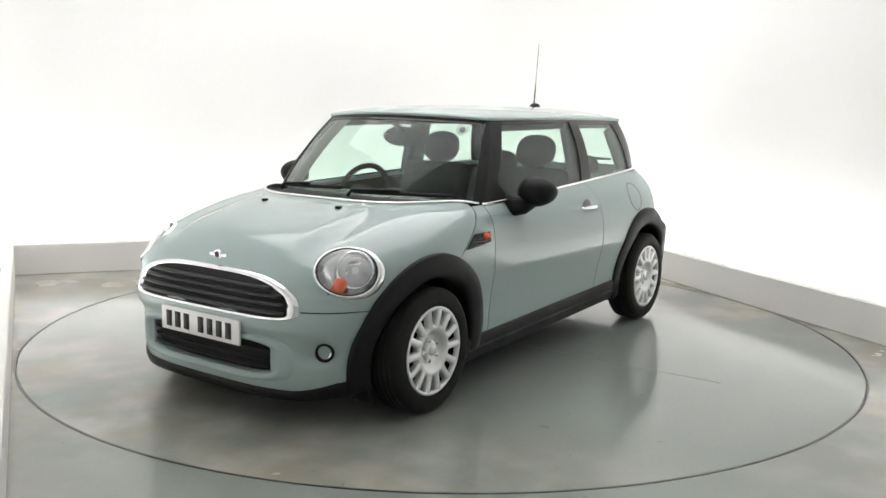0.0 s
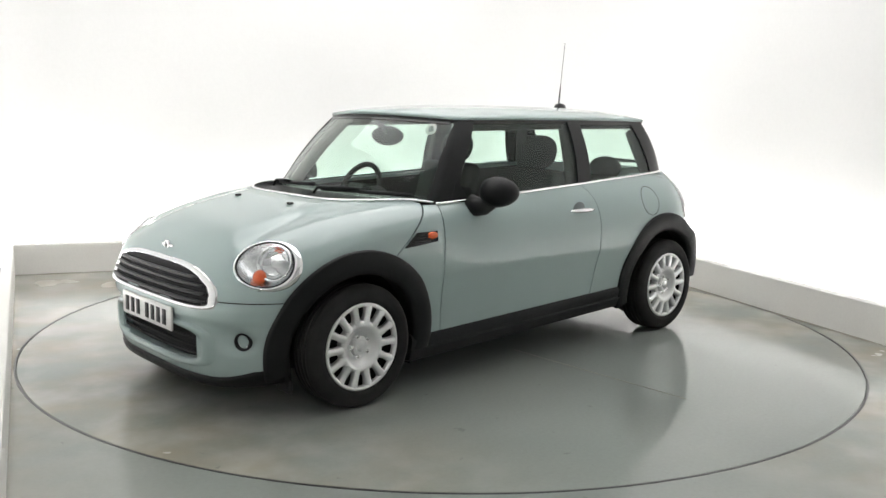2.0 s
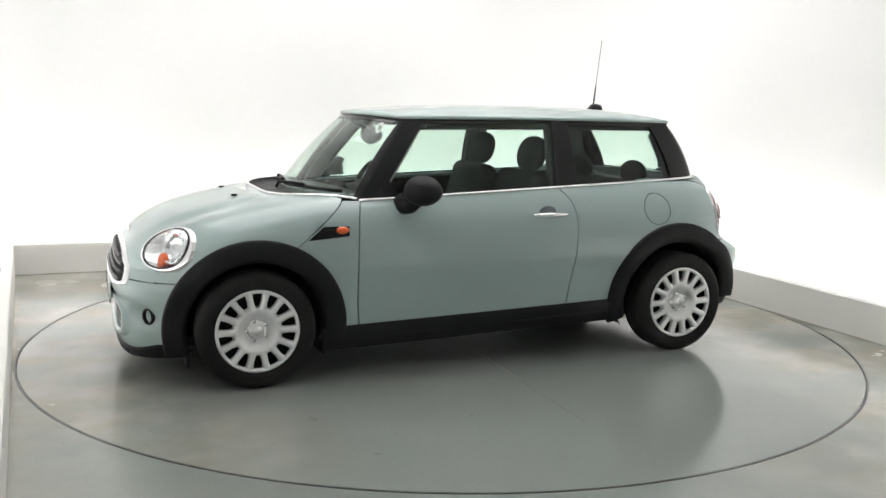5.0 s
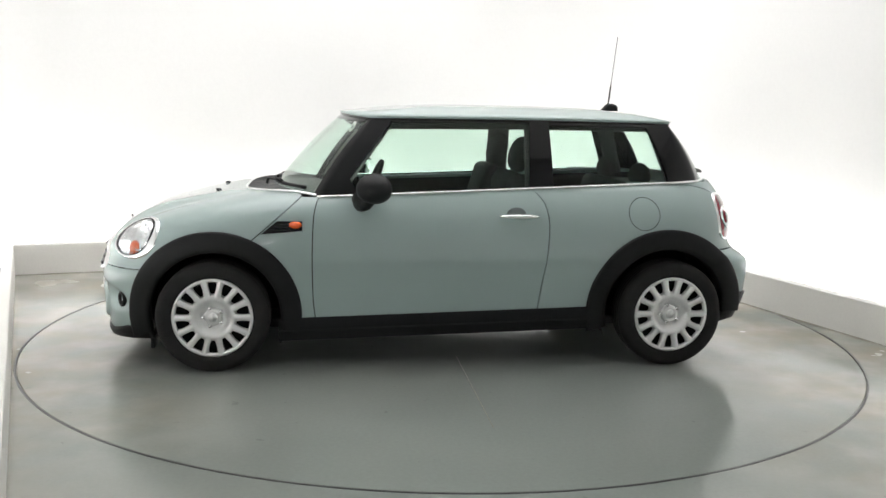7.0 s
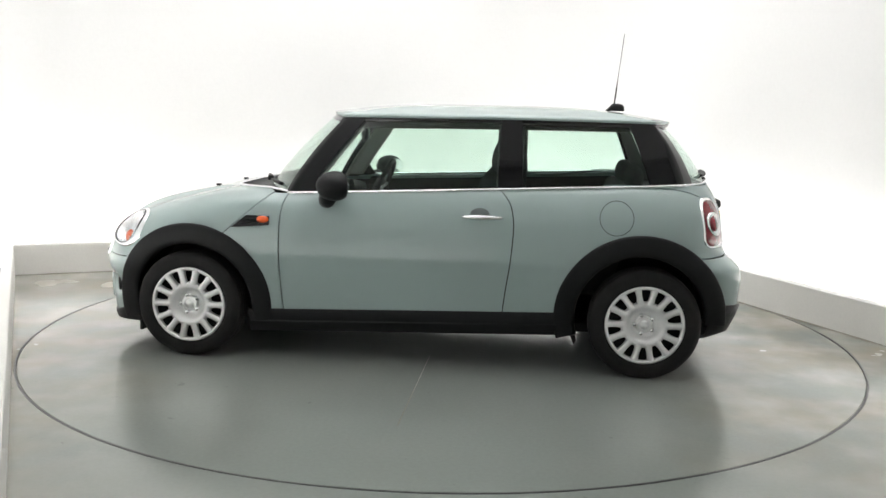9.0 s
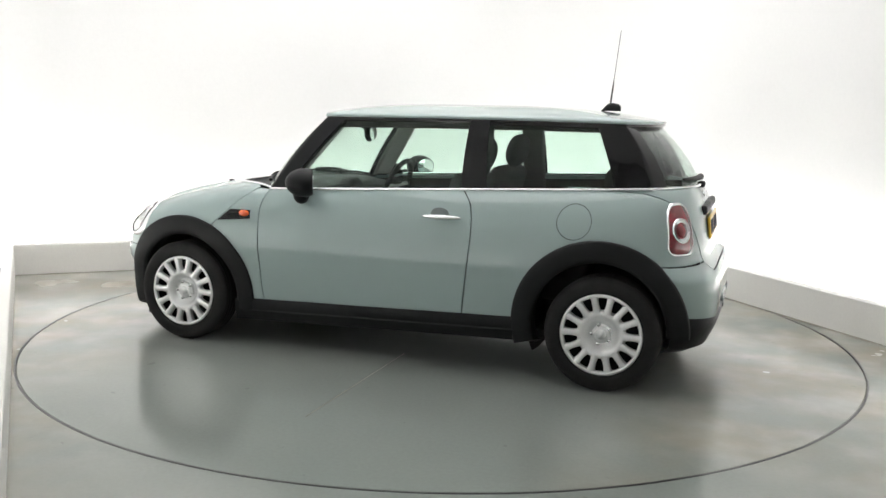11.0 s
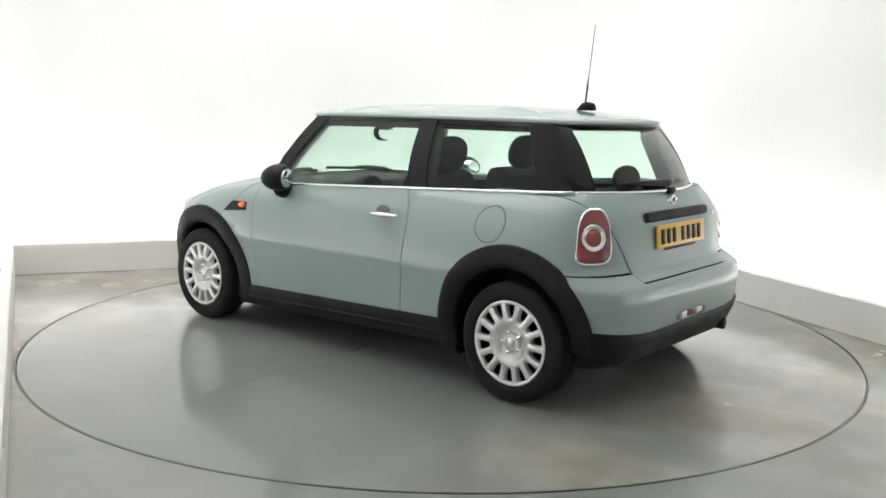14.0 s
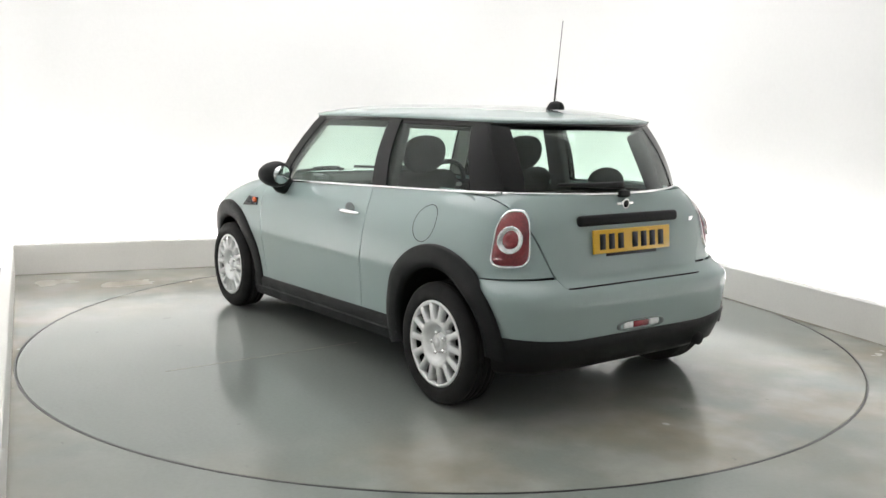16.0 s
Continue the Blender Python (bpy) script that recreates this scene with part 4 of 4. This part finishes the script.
def pane(name, us, h0, h1, label, depth=0.004):
    rows = [[band(abs(u) if not isinstance(u, tuple) else u[0], h, (1 if u >= 0 else -1)) for h in span(h0, h1, 12)] for u in us]
    bm = thick_in(grid_bm(rows), depth)
    ob = part(name, bm, M_GLASS, CAR, label)
    ob.visible_shadow = False
    return ob


def build_greenhouse():
    pane("windscreen", span(-0.99, 0.99, 48), 0.015, 0.985, "green-tinted curved windscreen")
    # rear window, across the middle
    rows = [[band(3 - abs(q), h, 1 if q >= 0 else -1) for h in span(0.0, 0.955, 14)] for q in span(-0.87, 0.87, 40)]
    rw = part("rear_window", thick_in(grid_bm(rows), 0.004), M_GLASS, CAR, "tinted rear window")
    rw.visible_shadow = False
    for s in (1, -1):
        def strip(name, mat, u0, u1, lab, off=0.0, h0=0.0, h1=1.0, lean=0.0, n=10):
            rows = [[band(lerp(u0, u1, k) + lean * h, h, s, off) for h in span(h0, h1, 14)] for k in span(0, 1, n)]
            ob = part(name, thick_in(grid_bm(rows), 0.006), mat, CAR, lab)
            if mat is M_GLASS:
                ob.visible_shadow = False
            return ob
        rows = [[band(lerp(0.965 + 0.025 * h, 1.050 + 0.022 * h, k), h, s, 0.004) for h in span(0, 1, 16)] for k in span(0, 1, 16)]
        part("front_pillar", thick_in(grid_bm(rows), 0.03), M_TRIM, CAR, "black front roof pillar")
        rows = [[band(lerp(0.962 + 0.025 * h, 1.056 + 0.022 * h, k), h, s, -0.034) for h in span(0.04, 0.98, 14)] for k in span(0, 1, 8)]
        part("pillar_trim", thick_in(grid_bm(rows), 0.006), M_LINER, CAR, "pale grey inner pillar trim")
        rows = [[band(1.045 + (0.060 * (1 - h / 0.26)) * k, h, s, 0.006) for h in span(0, 0.26, 6)] for k in span(0, 1, 5)]
        part("mirror_sail", thick_in(grid_bm(rows), 0.006), M_TRIM, CAR, "black triangular mirror mount")
        strip("door_glass", M_GLASS, 1.045, 1.55, "green-tinted door glass", lean=0.0, n=24, h1=0.975)
        strip("door_pillar", M_GLOSS, 1.538, 1.602, "black gloss pillar behind the door", off=0.009, lean=-0.02)
        strip("quarter_glass", M_GLASS, 1.592, 1.945, "green-tinted rear quarter glass", lean=-0.012, n=16, h1=0.975)
        rows = [[band(lerp(1.918, 2.15, k), h, s, 0.003) for h in span(0, 1, 14)] for k in span(0, 1, 18)]
        part("rear_pillar", thick_in(grid_bm(rows), 0.02), M_GLOSS, CAR, "black gloss rear roof pillar")
        # dark frit round the glass
        strip("roof_rail", M_DASH, 1.03, 1.955, "dark inner roof rail", off=-0.030, h0=0.875, h1=1.0, n=24)
        strip("glass_border", M_GLOSS, 1.54, 1.945, "black glass border", off=0.002, h0=0.92, h1=1.0, n=16)
        strip("glass_border", M_GLOSS, 1.06, 1.54, "black glass border", off=0.002, h0=0.945, h1=1.0, n=16)
    rows = [[band(abs(u), h, 1 if u >= 0 else -1, 0.002) for h in (0.93, 0.96, 1.0)] for u in span(-0.95, 0.95, 40)]
    part("windscreen_border", thick_in(grid_bm(rows), 0.005), M_GLOSS, CAR, "black upper border of the windscreen")
    rows = [[band(3 - abs(q), h, 1 if q >= 0 else -1, 0.002) for h in (0.90, 0.95, 1.0)] for q in span(-0.96, 0.96, 40)]
    part("rear_window_border", thick_in(grid_bm(rows), 0.005), M_GLOSS, CAR, "black upper border of the rear window")
    # chrome strip round the foot of the windscreen and tailgate
    pts = [(edge_x(y) + 0.003, y, bonnet_z(edge_x(y), y) + 0.004) for y in [0.69 * math.sin(radians(g)) for g in span(-90, 90, 70)]]
    part("cowl_strip", tube_bm(pts, 0.008, 8), M_CHROME, CAR, "chrome strip along the bonnet's rear edge")
    pts = []
    for q in span(-1, 1, 50):
        p = band(3 - abs(q), 0.0, 1 if q >= 0 else -1, 0.006)
        pts.append(p)
    part("tail_strip", tube_bm(pts, 0.008, 8), M_CHROME, CAR, "chrome strip under the rear window")
    # cowl: black plastic tray with vents
    rows = [[Vector((lerp(edge_x(y) - 0.001, glass_foot_x(y) - 0.03, k), y * (1 - 0.01 * k), lerp(bonnet_z(edge_x(y), y) - 0.004, 0.922 - 0.0185 * (y / 0.69) ** 2, k) - 0.012 * math.sin(math.pi * k))) for k in span(0, 1, 8)] for y in [0.69 * math.sin(radians(g)) for g in span(-88, 88, 50)]]
    part("cowl", grid_bm(rows), M_TRIM, CAR, "black plastic cowl under the windscreen")
    # roof
    ring = [(u, 1) for u in span(0, 3, 66)] + [(u, -1) for u in span(3, 0, 66)[1:-1]]
    rows = []
    for u, s in ring:
        p = head(u)
        p.y *= s
        c = Vector((-0.40, 0, 1.395))
        d = Vector((p.x - c.x, p.y, 0))
        o = d.normalized()
        grow = 0.016 + (0.030 * step(u, 2.0, 2.5))
        row = [p + o * (grow - 0.012) + Vector((0, 0, -0.004)), p + o * grow + Vector((0, 0, 0.000)), p + o * (grow + 0.003) + Vector((0, 0, 0.008))]
        for k in span(1.0, 0.0, 14):
            q = c + d * (k * (1 + grow / d.length)) if k > 0.001 else c.copy()
            z = lerp(1.330, p.z, k * k) + 0.014 + 0.068 * (1 - k ** 3.0)
            row.append(Vector((q.x, q.y, z)))
        rows.append(row)
    bm = grid_bm(rows, closed_u=True)
    part("roof", bm, M_PAINT, CAR, "pale ice blue roof")
    rows = []
    for u, s in ring:
        p = head(u)
        p.y *= s
        d = Vector((p.x + 0.40, p.y, 0)).normalized()
        g = 0.030 * step(u, 2.0, 2.5)
        rows.append([p + d * -0.03 + Vector((0, 0, 0.004)), p + d * (0.013 + g) + Vector((0, 0, 0.001)), p + d * (0.014 + g) + Vector((0, 0, -0.008)), p + d * (0.006 + g) + Vector((0, 0, -0.018)), p + d * -0.03 + Vector((0, 0, -0.016))])
    part("roof_gasket", grid_bm(rows, closed_u=True), M_GLOSS, CAR, "black drip rail under the roof")
    rows = []
    for u, s in ring:
        p = head(u)
        rows.append([Vector((lerp(-0.4, p.x, k), p.y * s * k, 1.35 - 0.025 * k * k)) for k in (1.0, 0.7, 0.3, 0.0)])
    part("headlining", grid_bm(rows, closed_u=True), M_DASH, CAR, "grey headlining")
    # aerial
    rows = []
    for x, w, h in ((-1.030, 0.004, 0.004), (-1.045, 0.022, 0.016), (-1.068, 0.028, 0.042), (-1.100, 0.028, 0.046), (-1.128, 0.025, 0.040), (-1.140, 0.018, 0.030), (-1.142, 0.004, 0.006)):
        rows.append([(x, -0.02 + w * math.cos(g), 1.392 + h * math.sin(g) ** 0.6) for g in span(0.0, math.pi, 12)])
    base = part("aerial", grid_bm(rows), M_TRIM, CAR, "thin black roof aerial on a wedge foot")
    pts = [(-1.080 - 0.042 * k, -0.02, 1.415 + 0.425 * k) for k in span(0, 1, 8)]
    part("mast", tube_bm(pts, lambda k: 0.005 if k < 0.27 else 0.0018, 6), M_TRIM, base)


def build_sticker():
    """A pale round disc inside the windscreen's upper corner."""
    c = band(0.80, 0.86, 1, -0.010)
    n = (band(0.80, 0.86, 1, 0.05) - c).normalized()
    rot = n.to_track_quat("Z", "Y").to_matrix().to_4x4()
    bm = lathe_bm([(0.0005, 0.0), (0.034, 0.0), (0.034, 0.001), (0.0005, 0.001)], 28, "Z")
    d = part("tax_disc", _moved(bm, Matrix.Translation(c) @ rot), M_WHITE_PLATE, CAR, "small pale round disc behind the windscreen")
    bm = lathe_bm([(0.0005, 0.0), (0.018, 0.0), (0.018, 0.0016), (0.0005, 0.0016)], 24, "Z")
    part("disc_print", _moved(bm, Matrix.Translation(c) @ rot), M_CUP, d)


def build_wipers():
    for y0, y1 in ((0.08, 0.60), (-0.52, 0.0)):
        pts = []
        for k in span(0, 1, 14):
            y = lerp(y0, y1, k)
            u = abs(y) / 0.69
            p = band(u, 0.03 + 0.035 * k, 1 if y >= 0 else -1, 0.016)
            p.y = y
            pts.append(p)
        w = part("wiper", tube_bm(pts, 0.010, 6), M_TRIM, CAR, "black windscreen wiper")
        arm = [pts[0] + Vector((0.05, 0.0, -0.02)), pts[0] + Vector((0.04, 0.02, 0.012)), pts[4] + Vector((0.012, 0, 0.014)), pts[7] + Vector((0.004, 0, 0.01))]
        part("wiper_arm", tube_bm(arm, 0.009, 6), M_TRIM, w)
    pts = [band(3 - abs(q), 0.10 + 0.02 * abs(q), 1 if q >= 0 else -1, 0.018) for q in span(0.0, 0.62, 16)]
    w = part("rear_wiper", tube_bm(pts, lambda k: 0.019 - 0.012 * k, 8), M_TRIM, CAR, "black rear wiper")
    part("wiper_pivot", box_bm((0.04, 0.07, 0.035), (-1.612, 0.0, 1.004), bevel=0.012), M_TRIM, w)


def build_wheel(x, s):
    """Tyre with tread, and a silver cover of fourteen spokes."""
    prof = [(0.195, -0.075), (0.215, -0.088), (0.245, -0.092), (0.272, -0.086), (0.287, -0.072), (0.2915, -0.06)]
    for y in (-0.045, -0.018, 0.012, 0.04):
        prof += [(0.292, y - 0.004), (0.285, y - 0.003), (0.285, y + 0.003), (0.292, y + 0.004)]
    prof += [(0.2915, 0.06), (0.287, 0.072), (0.272, 0.086), (0.255, 0.0915), (0.245, 0.0905), (0.232, 0.0925), (0.215, 0.088), (0.203, 0.078), (0.195, 0.06)]
    w = part("wheel", lathe_bm(prof, 64), M_RUBBER, CAR, "black road wheel with silver fourteen-spoke cover")
    w.matrix_basis = pose(x, s * 0.732, HUB_Z, 0, 0, 0 if s > 0 else 180)
    part("rim", lathe_bm([(0.20, 0.062), (0.195, 0.03), (0.15, 0.02), (0.05, 0.02), (0.0005, 0.02)], 40), M_DARK, w)
    part("cover_ring", lathe_bm([(0.2065, 0.070), (0.2075, 0.082), (0.204, 0.087), (0.196, 0.087), (0.189, 0.083), (0.189, 0.062)], 56), M_SILVER, w, "silver outer ring")
    part("cover_dish", lathe_bm([(0.123, 0.050), (0.121, 0.078), (0.113, 0.083), (0.098, 0.082), (0.086, 0.070), (0.076, 0.052), (0.062, 0.046), (0.0005, 0.046)], 48), M_SILVER, w, "silver dished centre")
    bm = lathe_bm([(0.058, 0.046), (0.052, 0.062), (0.040, 0.068), (0.028, 0.070), (0.0005, 0.071)], 5)
    sharpen(bm, 20)
    part("centre_cap", bm, M_SILVER, w)
    for k in range(5):
        g = 2 * math.pi * k / 5
        bm = lathe_bm([(0.0115, 0.046), (0.0115, 0.066), (0.008, 0.072), (0.0005, 0.073)], 8)
        bmesh.ops.translate(bm, verts=bm.verts, vec=(0.050 * math.cos(g), 0, 0.050 * math.sin(g)))
        part("wheel_bolt", bm, M_CHROME, w)
    part("centre_badge", lathe_bm([(0.025, 0.068), (0.024, 0.075), (0.0005, 0.077)], 24), M_SILVER, w, "silver round centre badge")
    for k in range(14):
        g = 2 * math.pi * k / 14
        rows = []
        for r in span(0.108, 0.199, 7):
            half = 0.0152 + 0.0065 * ((r - 0.152) / 0.045) ** 2
            y = 0.0835 + 0.002 * math.sin((r - 0.108) / 0.091 * math.pi)
            row = []
            for t, dy in ((-1.0, -0.03), (-1.0, -0.006), (-0.7, 0.0), (0, 0.003), (0.7, 0.0), (1.0, -0.006), (1.0, -0.03)):
                a = half * t
                row.append((r * math.cos(g) - a * math.sin(g), y + dy, r * math.sin(g) + a * math.cos(g)))
            rows.append(row)
        part("cover_spoke", grid_bm(rows), M_SILVER, w)


def build_interior():
    part("cabin_floor", box_bm((3.0, 1.30, 0.05), (0.05, 0, 0.225), bevel=0.01), M_DARK, CAR, "dark underbody", smooth=False)
    part("underbody", box_bm((0.55, 0.72, 0.28), (1.35, 0, 0.34), bevel=0.03), M_DARK, CAR)
    part("underbody", box_bm((0.45, 0.72, 0.20), (-1.36, 0, 0.36), bevel=0.03), M_DARK, CAR)
    rows = [[Vector((x, y, 0.895 + 0.035 * math.sin((1.03 - x) / 0.51 * math.pi) - 0.03 * (abs(y) / 0.65) ** 4 - (0.08 if x < 0.53 else 0))) for y in span(-0.66, 0.66, 20)] for x in (1.02, 0.95, 0.88, 0.8, 0.73, 0.67, 0.62, 0.57, 0.54, 0.52)]
    part("dashboard", thick(grid_bm(rows), 0.02), M_DASH, CAR, "dark grey dashboard")
    part("dash_face", box_bm((0.10, 1.28, 0.32), (0.57, 0, 0.68), bevel=0.04, segments=3), M_DASH, CAR)
    pod = lathe_bm([(0.11, -0.05), (0.115, 0.03), (0.10, 0.035), (0.0005, 0.03)], 32, "X")
    part("dial_pod", _moved(pod, Matrix.Translation((0.53, 0, 0.83)) @ Matrix.Rotation(radians(180), 4, "Z")), M_DASH, CAR, "large round centre dial")
    # steering wheel on the right-hand side
    hub = Vector((0.37, -0.35, 0.875))
    tilt = Matrix.Rotation(radians(-24), 4, "Y")
    ringp = [hub + (tilt @ Vector((0, 0.178 * math.cos(g), 0.178 * math.sin(g), 1))).to_3d() for g in span(0, 2 * math.pi, 40)]
    sw = part("steering_wheel", tube_bm(ringp, 0.017, 10), M_DASH, CAR, "black steering wheel")
    part("wheel_boss", box_bm((0.05, 0.15, 0.11), hub + Vector((0.02, 0, 0)), tilt, bevel=0.02, segments=3), M_DASH, sw)
    for g in (0, math.pi, -math.pi / 2):
        e = hub + (tilt @ Vector((0, 0.17 * math.cos(g), 0.17 * math.sin(g), 1))).to_3d()
        part("wheel_spoke", tube_bm([hub, hub.lerp(e, 0.5), e], 0.014, 8), M_SILVER, sw)
    # front seats
    for y in (0.36, -0.36):
        back = Matrix.Rotation(radians(-16), 4, "Y")
        st = part("front_seat", box_bm((0.13, 0.50, 0.62), (-0.33, y, 0.74), back, bevel=0.055, segments=4), M_CLOTH, CAR, "charcoal cloth front seat")
        part("seat_cushion", box_bm((0.50, 0.50, 0.15), (-0.06, y, 0.45), Matrix.Rotation(radians(-6), 4, "Y"), bevel=0.05, segments=4), M_CLOTH, st)
        bm = bmesh.new()
        bmesh.ops.create_uvsphere(bm, u_segments=28, v_segments=18, radius=1)
        for v in bm.verts:
            c = v.co
            v.co = Vector((c.x * 0.062, math.copysign(abs(c.y) ** 0.8, c.y) * 0.135, math.copysign(abs(c.z) ** 0.85, c.z) * 0.105))
        bmesh.ops.transform(bm, matrix=Matrix.Translation((-0.455, y, 1.135)) @ back, verts=bm.verts)
        part("head_restraint", bm, M_CLOTH, st)
        for dy in (-0.06, 0.06):
            part("restraint_post", tube_bm([(-0.41, y + dy, 0.98), (-0.44, y + dy, 1.08)], 0.007, 6), M_DASH, st)
    rb = part("rear_seat", box_bm((0.14, 1.10, 0.56), (-1.08, 0, 0.70), Matrix.Rotation(radians(-18), 4, "Y"), bevel=0.05, segments=4), M_CLOTH, CAR, "charcoal cloth rear bench seat")
    part("bench_cushion", box_bm((0.48, 1.10, 0.16), (-0.84, 0, 0.46), bevel=0.05, segments=4), M_CLOTH, rb)
    for y in (0.32, -0.32):
        bm = bmesh.new()
        bmesh.ops.create_uvsphere(bm, u_segments=24, v_segments=14, radius=1)
        bmesh.ops.transform(bm, matrix=Matrix.Translation((-1.185, y, 1.02)) @ Matrix.Diagonal((0.055, 0.125, 0.075, 1)), verts=bm.verts)
        part("head_restraint", bm, M_CLOTH, rb)
    for y in (0.60, -0.60):
        part("door_post", box_bm((0.14, 0.05, 0.46), (-0.50, y, 1.08), Matrix.Rotation(radians(14 if y > 0 else -14), 4, "X"), bevel=0.015), M_DASH, CAR, "dark inner door post trim")
        part("rear_post", box_bm((0.10, 0.03, 0.34), (-1.270, y * 0.87, 1.12), Matrix.Rotation(radians(20), 4, "Y") @ Matrix.Rotation(radians(14 if y > 0 else -14), 4, "X"), bevel=0.015), M_DASH, CAR, "dark inner rear post trim")
    part("parcel_shelf", box_bm((0.30, 1.10, 0.025), (-1.36, 0, 0.93), bevel=0.01), M_DASH, CAR, "dark parcel shelf")
    # rear-view mirror on its stalk
    bm = bmesh.new()
    bmesh.ops.create_uvsphere(bm, u_segments=24, v_segments=14, radius=1)
    bmesh.ops.transform(bm, matrix=Matrix.Translation((0.42, -0.02, 1.225)) @ Matrix.Rotation(radians(12), 4, "Z") @ Matrix.Diagonal((0.022, 0.115, 0.056, 1)), verts=bm.verts)
    rv = part("rear_view_mirror", bm, M_TRIM, CAR, "oval interior mirror")
    part("mirror_stalk", tube_bm([(0.43, -0.01, 1.245), (0.49, 0, 1.29), (0.54, 0, 1.315)], 0.016, 8), M_TRIM, rv)
    bm = lathe_bm([(1.0, 0.0), (0.5, 0.003), (0.001, 0.004)], 28, "X")
    part("mirror_glass", _moved(bm, Matrix.Translation((0.3955, -0.026, 1.225)) @ Matrix.Rotation(radians(192), 4, "Z") @ Matrix.Diagonal((1, 0.100, 0.045, 1))), M_MIRROR, rv)


build_bonnet()
build_front_bumper()
for side in (1, -1):
    build_sides(side)
build_rear()
build_front_face()
build_greenhouse()
build_wipers()
build_sticker()
for side in (1, -1):
    part("air_flap", box_bm((0.02, 0.10, 0.055), (1.555, side * 0.66, 0.135), bevel=0.004), M_TRIM, CAR, "small black air flap under the bumper")
for wx in (FRONT_AXLE, REAR_AXLE):
    for side in (1, -1):
        build_wheel(wx, side)
build_interior()
# fuel flap on the near flank: a fine round seam
rows = []
for k in range(48):
    g = 2 * math.pi * k / 48
    rows.append([(-1.066 + r * math.cos(g), half_width(-1.066 + r * math.cos(g), 0.842 + r * math.sin(g)) + off, 0.842 + r * math.sin(g)) for r, off in ((0.0885, -0.002), (0.0882, 0.0012), (0.0855, 0.0012), (0.0852, -0.002))])
part("fuel_flap_seam", grid_bm(rows, closed_u=True), M_DARK, CAR, "round fuel flap seam")


def motions():
    """The turntable and the car on it turn together about the turntable's middle."""
    turn = [(0.0, 235.09), (0.5, 232.99), (1.0, 229.95), (1.5, 226.51), (2.0, 222.95), (2.5, 219.42), (3.0, 215.86), (3.5, 212.34), (4.0, 208.78), (6.5, 191.14), (7.0, 187.64), (7.5, 184.2), (8.0, 180.78), (8.5, 177.34), (9.0, 173.92), (11.5, 156.7), (12.0, 153.4), (12.5, 150.1), (13.0, 146.73), (13.5, 143.33), (14.0, 139.87), (14.5, 136.4), (15.0, 132.88), (15.5, 129.38), (16.0, 125.88)]
    walk(TABLE, [(t, pose(0, 0, 0, 0, 0, a - 180)) for t, a in turn])
    walk(CAR, [(t, pose(0, 0, 0, 0, 0, a) @ pose(0.08, 0.06, 0)) for t, a in turn])


motions()
